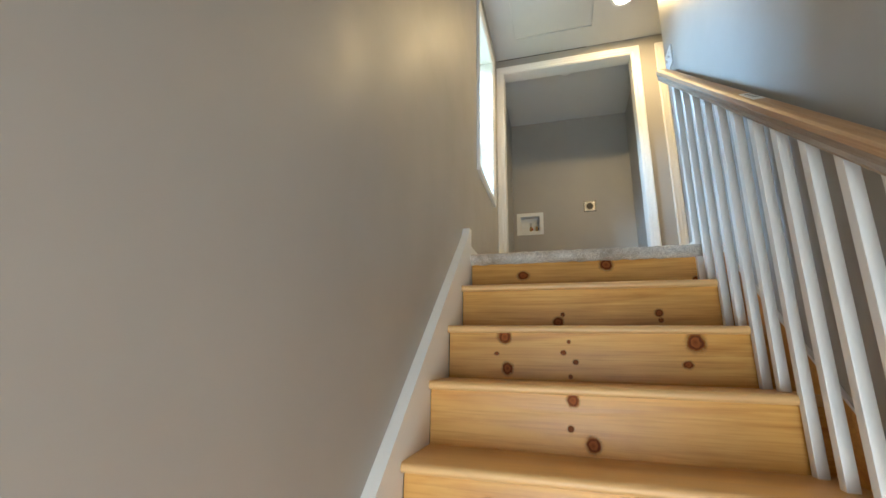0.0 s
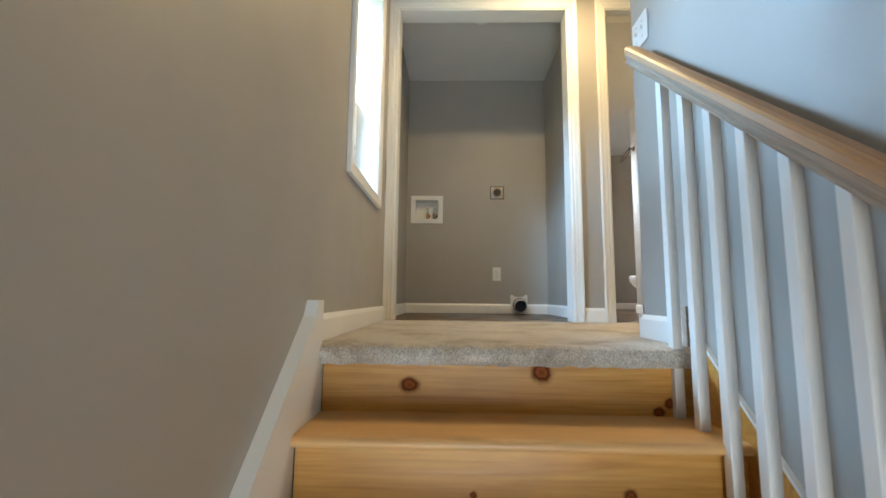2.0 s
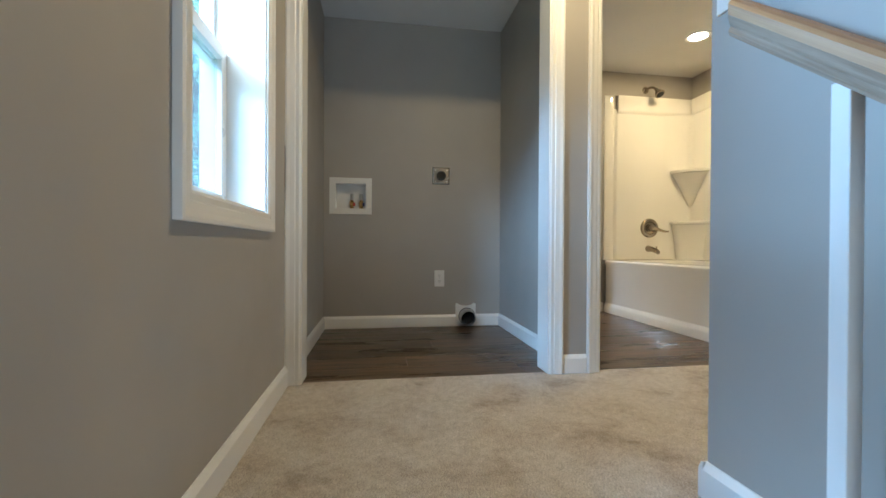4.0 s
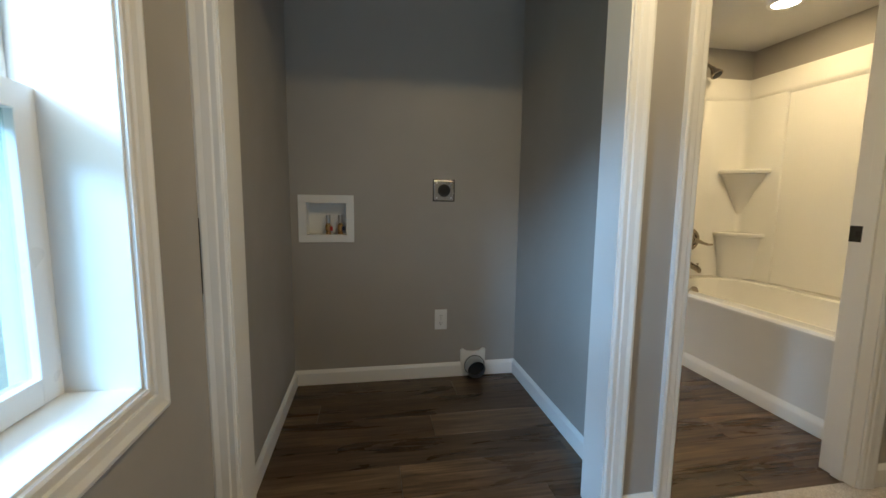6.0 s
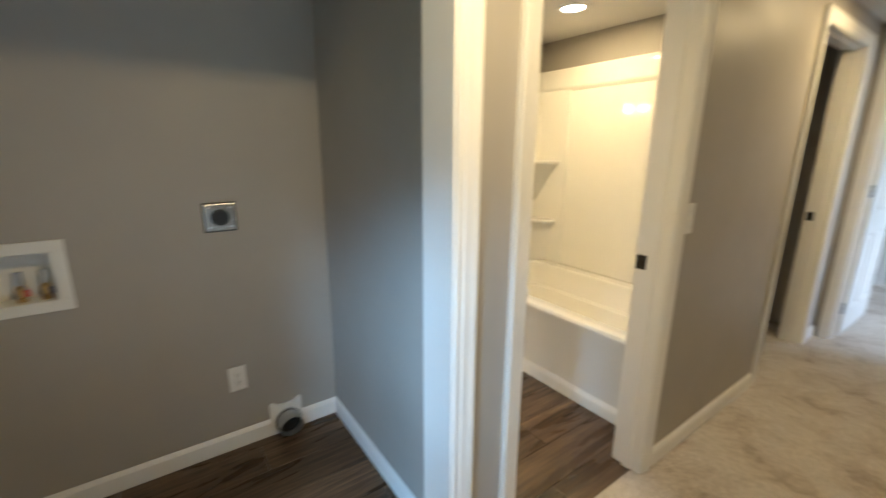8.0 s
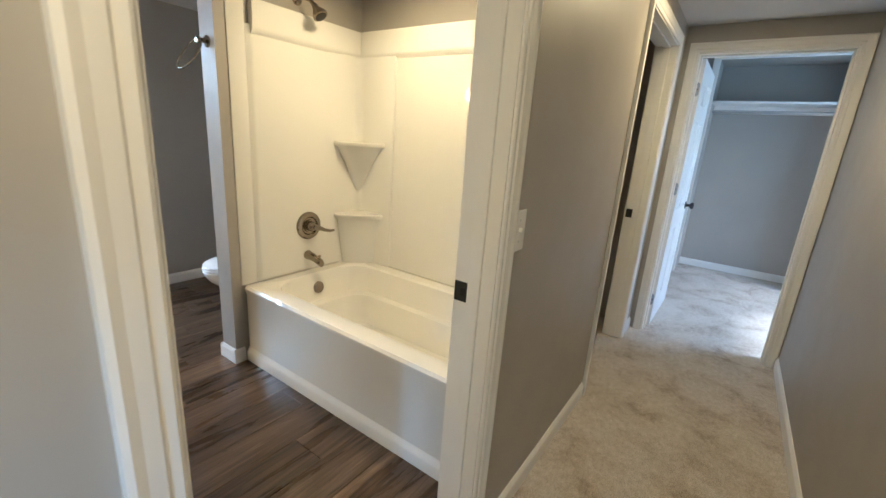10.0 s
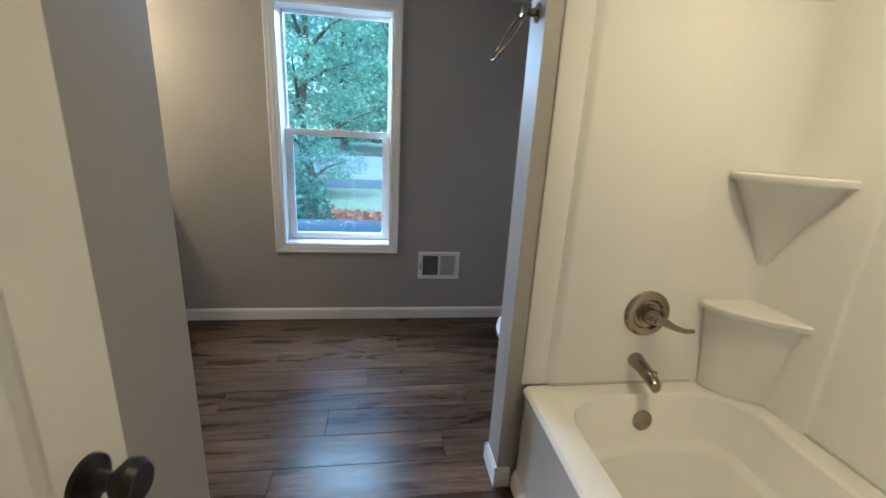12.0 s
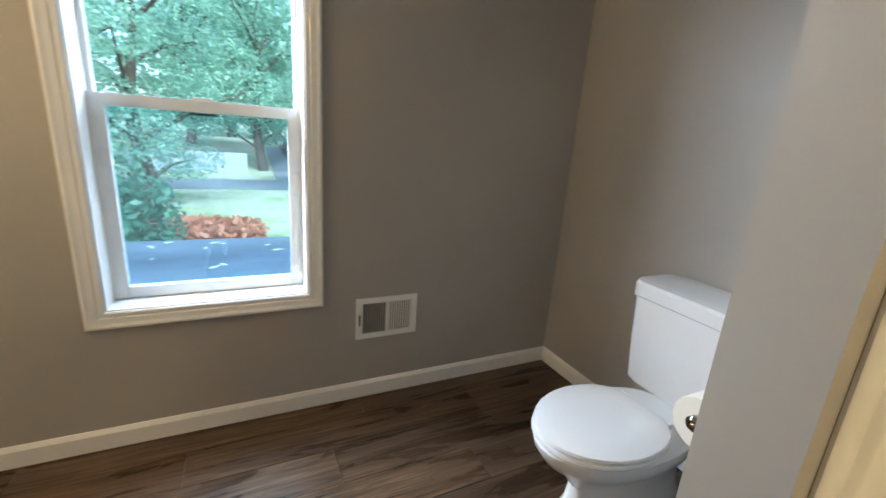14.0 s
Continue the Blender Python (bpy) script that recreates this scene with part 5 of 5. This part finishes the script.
def leaf_mat(name, lo, hi):
    m = Mat(name, 0.55)
    g = m.node("ShaderNodeNewGeometry")
    m.color(m.ramp(g.outputs["Random Per Island"], (0.0, lo), (1.0, hi)))
    m.b.inputs["Subsurface Weight"].default_value = 0.0
    tr = m.node("ShaderNodeBsdfTranslucent")
    mx = m.node("ShaderNodeMixShader", Fac=0.5)
    tr.inputs[0].default_value = (*hi, 1)
    m.link(m.b.outputs[0], mx.inputs[1])
    m.link(tr.outputs[0], mx.inputs[2])
    m.link(mx.outputs[0], m.t.nodes["Material Output"].inputs[0])
    return m.m


LEAF = leaf_mat("green_leaves", (0.055, 0.14, 0.105), (0.25, 0.42, 0.315))
FIR = leaf_mat("dark_needles", (0.03, 0.09, 0.065), (0.11, 0.23, 0.15))
BRUSH = leaf_mat("orange_brush", (0.26, 0.09, 0.045), (0.56, 0.24, 0.14))
BARK = plain_wood("bark", (0.035, 0.028, 0.022), (0.10, 0.08, 0.065), 0.9, (8, 8, 1.5))
SHINGLE = paint("grey_roof_shingle", (0.062, 0.076, 0.10), 0.9, 0.25, 0.8, 60.0)
SIDING = paint("cream_siding", (0.62, 0.57, 0.42), 0.7, 0.06, 0.1, 30.0)
BROWN = paint("brown_window_trim", (0.10, 0.075, 0.075), 0.6, 0.1)
ROADM = paint("asphalt_road", (0.11, 0.115, 0.125), 0.9, 0.12, 0.5, 30.0)
FENCE = paint("weathered_fence", (0.27, 0.275, 0.30), 0.85, 0.12, 0.3, 20.0)
CARP = paint("dark_car_paint", (0.03, 0.035, 0.045), 0.25, 0.1)


def ground_z(y):
    t = min(1, max(0, (y - 40) / 22))
    return -3.2 + 2.0 * t * t * (3 - 2 * t)


bm = bmesh.new()
ys = [-400, -60, -20, 0, 20, 38, 41, 44, 47, 50, 53, 56, 59, 62, 70, 120, 700]
rows = [[bm.verts.new((x, y, ground_z(y))) for x in (-700, -60, 0, 60, 700)] for y in ys]
for a, b in zip(rows, rows[1:]):
    for i in range(4):
        bm.faces.new((a[i], a[i + 1], b[i + 1], b[i]))
solid("ground", bm, grass_mat(), "patchy green lawn with worn bare earth", "lawn")
solid("road", boxes((-200, 200, 32.5, 38.0, -3.3, -3.17)), ROADM, "grey asphalt road beyond the lawn", "road")
solid("driveway", loft(bmesh.new(), [[(4.2, y, ground_z(y) + 0.03), (10.0, y, ground_z(y) + 0.03), (10.0, y, ground_z(y) - 0.2), (4.2, y, ground_z(y) - 0.2)] for y in (38.0, 44, 50, 56, 62)]), ROADM, "grey driveway rising beyond the road", "driveway")


def cloud(mat, centres, n, size, seed):
    """Many small bent leaves scattered through ellipsoids of (centre, radii)."""
    r = np.random.default_rng(seed)
    vs, fs = [], []
    for k in range(n):
        (cx, cy, cz), (rx, ry, rz) = centres[k % len(centres)]
        d = r.normal(size=3)
        d /= np.linalg.norm(d)
        rad = r.uniform(0.45, 1.0) ** 0.6
        p = np.array((cx, cy, cz)) + d * rad * np.array((rx, ry, rz))
        a, b = r.normal(size=3), r.normal(size=3)
        a /= np.linalg.norm(a)
        b -= a * a.dot(b)
        b /= np.linalg.norm(b)
        s = size * r.uniform(0.6, 1.3)
        i = len(vs)
        vs += [p - a * s, p + b * s * 0.5, p + a * s, p - b * s * 0.5]
        fs.append((i, i + 1, i + 2, i + 3))
    me = bpy.data.meshes.new("crown")
    me.from_pydata([tuple(v) for v in vs], [], fs)
    me.materials.append(mat)
    return me


def tree(x, y, h, spread, leaves, size, seed, mat=None, low=0.35, label="tall leafy green tree with uneven crown"):
    r = random.Random(seed)
    z0 = ground_z(y)
    t = thing("tree", x, y, z0, label, "tree")
    bm = bmesh.new()
    tr = h * 0.022
    path = [(x + 0.25 * math.sin(i * 1.3 + seed), y, z0 - 0.2 + h * 0.85 * i / 7) for i in range(8)]
    tube(bm, path, [tr * (1.25 - 0.15 * i) for i in range(8)], 10)
    part("trunk", bm, BARK, t, "", True)
    clumps = []
    for i in range(16):
        f = low + (0.97 - low) * (i + r.random()) / 16
        a = i * 2.4 + r.random()
        reach = spread * (0.35 + 0.6 * math.sin(math.pi * min(1, (f - low) / (1 - low) * 0.85 + 0.12))) * r.uniform(0.6, 1.1)
        base = path[min(7, int(f * 7))]
        c = (x + reach * math.cos(a), y + reach * math.sin(a), z0 + h * f)
        part("limb", tube(bmesh.new(), [base, ((base[0] + c[0]) / 2, (base[1] + c[1]) / 2, (base[2] + c[2]) / 2 + 0.2), c], [tr * 0.4, tr * 0.25, tr * 0.1], 6), BARK, t, "", True)
        s = spread * r.uniform(0.3, 0.5)
        clumps.append((c, (s, s, s * 0.7)))
        clumps.append(((x + 0.4 * (c[0] - x), y + 0.4 * (c[1] - y), c[2]), (s * 0.9, s * 0.9, s * 0.7)))
    ob = new("crown", cloud(mat or LEAF, clumps, leaves, size, seed))
    ob.parent = t
    ob.matrix_parent_inverse = t.matrix_basis.inverted()
    return t


for x, y, h, sp_, n, sz, sd in ((-2.5, 25, 14, 4.6, 22000, 0.095, 1), (3.2, 44, 17, 6.0, 20000, 0.15, 2), (-9, 34, 17, 6.5, 9000, 0.19, 3), (9.5, 47, 15, 5.5, 9000, 0.19, 4), (-3, 55, 20, 8, 13000, 0.23, 5),
                                (7.5, 30, 12, 3.2, 2500, 0.22, 6), (16, 60, 18, 8, 4000, 0.45, 7), (-17, 55, 19, 8, 4000, 0.45, 8), (0.5, 75, 24, 11, 6000, 0.6, 12), (14, 85, 24, 12, 5000, 0.6, 13)):
    tree(x, y, h, sp_, n, sz, sd, None, 0.16 if sd in (1, 2, 5, 12, 13) else 0.3)
tree(-5.2, 12.5, 11, 3.2, 6000, 0.13, 9, None, 0.12, "leafy tree behind the neighbouring house")
tree(-8.5, 15, 15, 4.5, 6000, 0.17, 10, None, 0.1, "leafy tree behind the neighbouring house")
tree(-13, 14, 13, 4.0, 4000, 0.2, 14, None, 0.12, "leafy tree behind the neighbouring house")


def shrub(name, x, y, z, rx, rz, n, size, mat, label, category, seed):
    r = random.Random(seed)
    cs = []
    for i in range(9):
        a = r.uniform(0, 6.3)
        q = r.uniform(0, 0.7)
        cs.append(((x + rx * q * math.cos(a), y + rx * q * math.sin(a), z + rz * r.uniform(0.2, 0.8)), (rx * 0.45, rx * 0.45, rz * 0.4)))
    return tagged(new(name, cloud(mat, cs, n, size, seed)), label, category)


shrub("bush", -1.2, 13.5, -3.2, 1.6, 2.7, 3500, 0.12, FIR, "dark green bush beside the porch roof", "bush", 21)
shrub("bush", -3.0, 16.5, -3.2, 2.2, 3.4, 3000, 0.14, FIR, "dark green bush at the lawn edge", "bush", 22)
shrub("brush_pile", -0.1, 17.6, -3.35, 2.4, 1.25, 5000, 0.17, BRUSH, "pile of dry orange-brown brush on the lawn", "brush pile", 23)
fe = thing("fence", -1, 42, ground_z(42), "weathered grey board fence across the road", "fence")
board_me = mesh_of("board", boxes((-0.14, 0.14, -0.015, 0.015, 0, 1.8), bevel=0.004), FENCE)
for i in range(30):
    b = new("board", board_me)
    b.parent, b.location = fe, (-5.8 + 0.3 * i, 0, -0.05)
car = thing("parked_car", 6.6, 53, ground_z(53), "dark parked car seen from behind on the driveway", "car")
bm = bmesh.new()
z = ground_z(53)
loft(bm, [rr(5.75, 7.45, 51.0, 55.4, 0.25, z + 0.35), rr(5.7, 7.5, 50.9, 55.5, 0.3, z + 0.6), rr(5.72, 7.48, 50.95, 55.45, 0.3, z + 0.95), rr(5.85, 7.35, 51.1, 54.2, 0.3, z + 1.05), rr(6.0, 7.2, 51.5, 53.6, 0.3, z + 1.6), rr(6.1, 7.1, 51.8, 53.3, 0.3, z + 1.66)])
part("body", bm, CARP, car, "", True)
part("rear_window", boxes((6.0, 7.2, 51.2, 51.3, z + 1.1, z + 1.45), bevel=0.02), GLASS, car, "dark rear window")
for sx in (5.8, 7.25):
    part("tail_light", boxes((sx, sx + 0.16, 50.87, 50.95, z + 0.75, z + 0.92), bevel=0.02), RED, car, "red tail light")
    for sy in (51.6, 54.5):
        part("wheel", cyl(bmesh.new(), (sx - 0.05, sy, z + 0.32), (sx + 0.2, sy, z + 0.32), 0.32, seg=20), BLACKM, car, "black wheel", True)
for k, zz in ((0, 2.6), (1, 3.0)):
    w = solid("power_line", tube(bmesh.new(), [(-30 + 6 * i, 31.0 + k * 0.4, zz - 0.9 * (1 - ((i - 5) / 5) ** 2) * 0.4) for i in range(11)], 0.02, 6), BLACKM, "thin black overhead power line", "power line", "")

# porch roof under the bathroom window
pr = thing("porch_roof", 1.5, 3.4, 0.3, "low blue-grey shingled porch roof littered with leaves", "roof")
for i in range(12):
    y0, y1 = 3.44 + 0.19 * i, 3.44 + 0.19 * (i + 1) + 0.04
    z = 0.42 - 0.022 * i
    part("shingle_course", loft(bmesh.new(), [[(x, y0, z + 0.002), (x, y1, z - 0.018), (x, y1, z - 0.030), (x, y0, z - 0.04)] for x in (-1.5, 4.6)]), SHINGLE, pr)
part("deck", loft(bmesh.new(), [[(x, 3.42, 0.37), (x, 5.75, 0.10), (x, 5.75, -0.1), (x, 3.42, 0.2)] for x in (-1.5, 4.6)]), SHINGLE, pr)
part("wall", boxes((-1.4, 4.5, 3.45, 5.5, -3.2, -0.02)), SIDING, pr, "cream porch wall under the roof")
rl = random.Random(8)
LITTER = paint("fallen_leaf", (0.48, 0.46, 0.28), 0.7, 0.2)
for i in range(26):
    x, k = rl.uniform(0.4, 3.2), rl.uniform(4, 11.8)
    y = 3.44 + 0.19 * k
    z = 0.42 - 0.022 * math.floor(k) - 0.018 * (k % 1) + 0.006
    a, s = rl.uniform(0, 3.14), rl.uniform(0.018, 0.05)
    bm = bmesh.new()
    pts = [(-s, 0), (-0.3 * s, 0.35 * s), (s, 0.05 * s), (-0.2 * s, -0.3 * s)]
    ring = [(x + u * math.cos(a) - v * math.sin(a), y + u * math.sin(a) + v * math.cos(a)) for u, v in pts]
    loft(bm, [[(u, v, z) for u, v in ring], [(u, v, z + 0.004) for u, v in ring]])
    tagged(new("fallen_leaf", mesh_of("fallen_leaf", bm, LITTER)), "pale yellow-green fallen leaf on the porch roof", "leaf", "fallen leaves")

# neighbouring house
HX, HY = -4.3, 6.7
ho = thing("neighbour_house", HX - 3, HY - 4, -3.2, "cream shingle-sided neighbouring house with grey roof", "house")
part("wall", boxes((HX - 6, HX, HY - 9, HY, -3.2, 2.1)), SIDING, ho)
for j in range(24):
    z = 1.90 - 0.205 * j
    part("siding_course", loft(bmesh.new(), [[(HX, y, z + 0.205), (HX + 0.012, y, z + 0.2), (HX + 0.030, y, z), (HX, y, z)] for y in (HY - 6.5, HY + 0.03)]), SIDING, ho)
bm = bmesh.new()
loft(bm, [[(HX + 0.55, y, 1.97), (HX - 3.0, y, 3.85), (HX - 6.5, y, 1.97), (HX - 6.5, y, 2.13), (HX - 3.0, y, 4.03), (HX + 0.58, y, 2.11)] for y in (HY - 9.5, HY + 0.55)])
part("roof", bm, SHINGLE, ho, "grey shingled gable roof")
part("soffit", boxes((HX - 0.02, HX + 0.55, HY - 9.4, HY + 0.5, 1.95, 1.99)), BROWN, ho, "dark soffit under the eave")
hw = part("window", boxes((HX + 0.031, HX + 0.07, HY - 2.05, HY - 0.55, 0.55, 1.72)), BROWN, ho, "brown-trimmed double window")
for y0 in (HY - 1.93, HY - 1.27):
    for s in ((y0, y0 + 0.06, 0.66, 1.61), (y0 + 0.54, y0 + 0.60, 0.66, 1.61), (y0 + 0.06, y0 + 0.54, 0.66, 0.72), (y0 + 0.06, y0 + 0.54, 1.55, 1.61)):
        part("window_frame", boxes((HX + 0.071, HX + 0.10, s[0], s[1], s[2], s[3])), VINYL, hw)
    part("pane", boxes((HX + 0.072, HX + 0.08, y0 + 0.06, y0 + 0.54, 0.72, 1.55)), GLASS, hw)

# ---------------------------------------------------------------- vinyl planks
vinyl = tagged(new("vinyl_floor"), "dark brown wood-look vinyl plank floor", "floor", "", "structure")
PW, PL = 0.178, 1.22
rnd = random.Random(4)
plank_cache = {}


def plank(x0, x1, y0, y1):
    key = (round(x1 - x0, 3), round(y1 - y0, 3))
    if key not in plank_cache:
        w, d = x1 - x0 - 0.0012, y1 - y0 - 0.0018
        bm = bmesh.new()
        loft(bm, [[(x, y, z) for x, y in ((i, i), (w - i, i), (w - i, d - i), (i, d - i))] for i, z in ((0, -0.013), (0, -0.0020), (0.0010, -0.0008))], False, True)
        plank_cache[key] = mesh_of("plank", bm, PLANK)
    o = new("plank", plank_cache[key])
    o.parent, o.location = vinyl, (x0 + 0.0008, y0 + 0.0008, 0)


def lay(x0, x1, y0, y1, phase, row0):
    y, r = row0, 0
    while y < y1:
        a, b = max(y, y0), min(y + PW, y1)
        if b - a > 0.004:
            x = x0 - ((phase + r * 0.43) % 1.0) * PL
            while x < x1:
                p, q = max(x, x0), min(x + PL, x1)
                if q - p > 0.02:
                    plank(p, q, a, b)
                x += PL
        y += PW
        r += 1


lay(0.0, 1.245, 0.03, 1.155, 0.15, 0.03)
lay(1.32, XE, 0.03, 1.47, 0.62, -0.011)
lay(0.0, XE, 1.47, YB, 0.98, 1.267)
lay(1.245, 1.32, 0.03, 0.115, 0.3, 0.03)
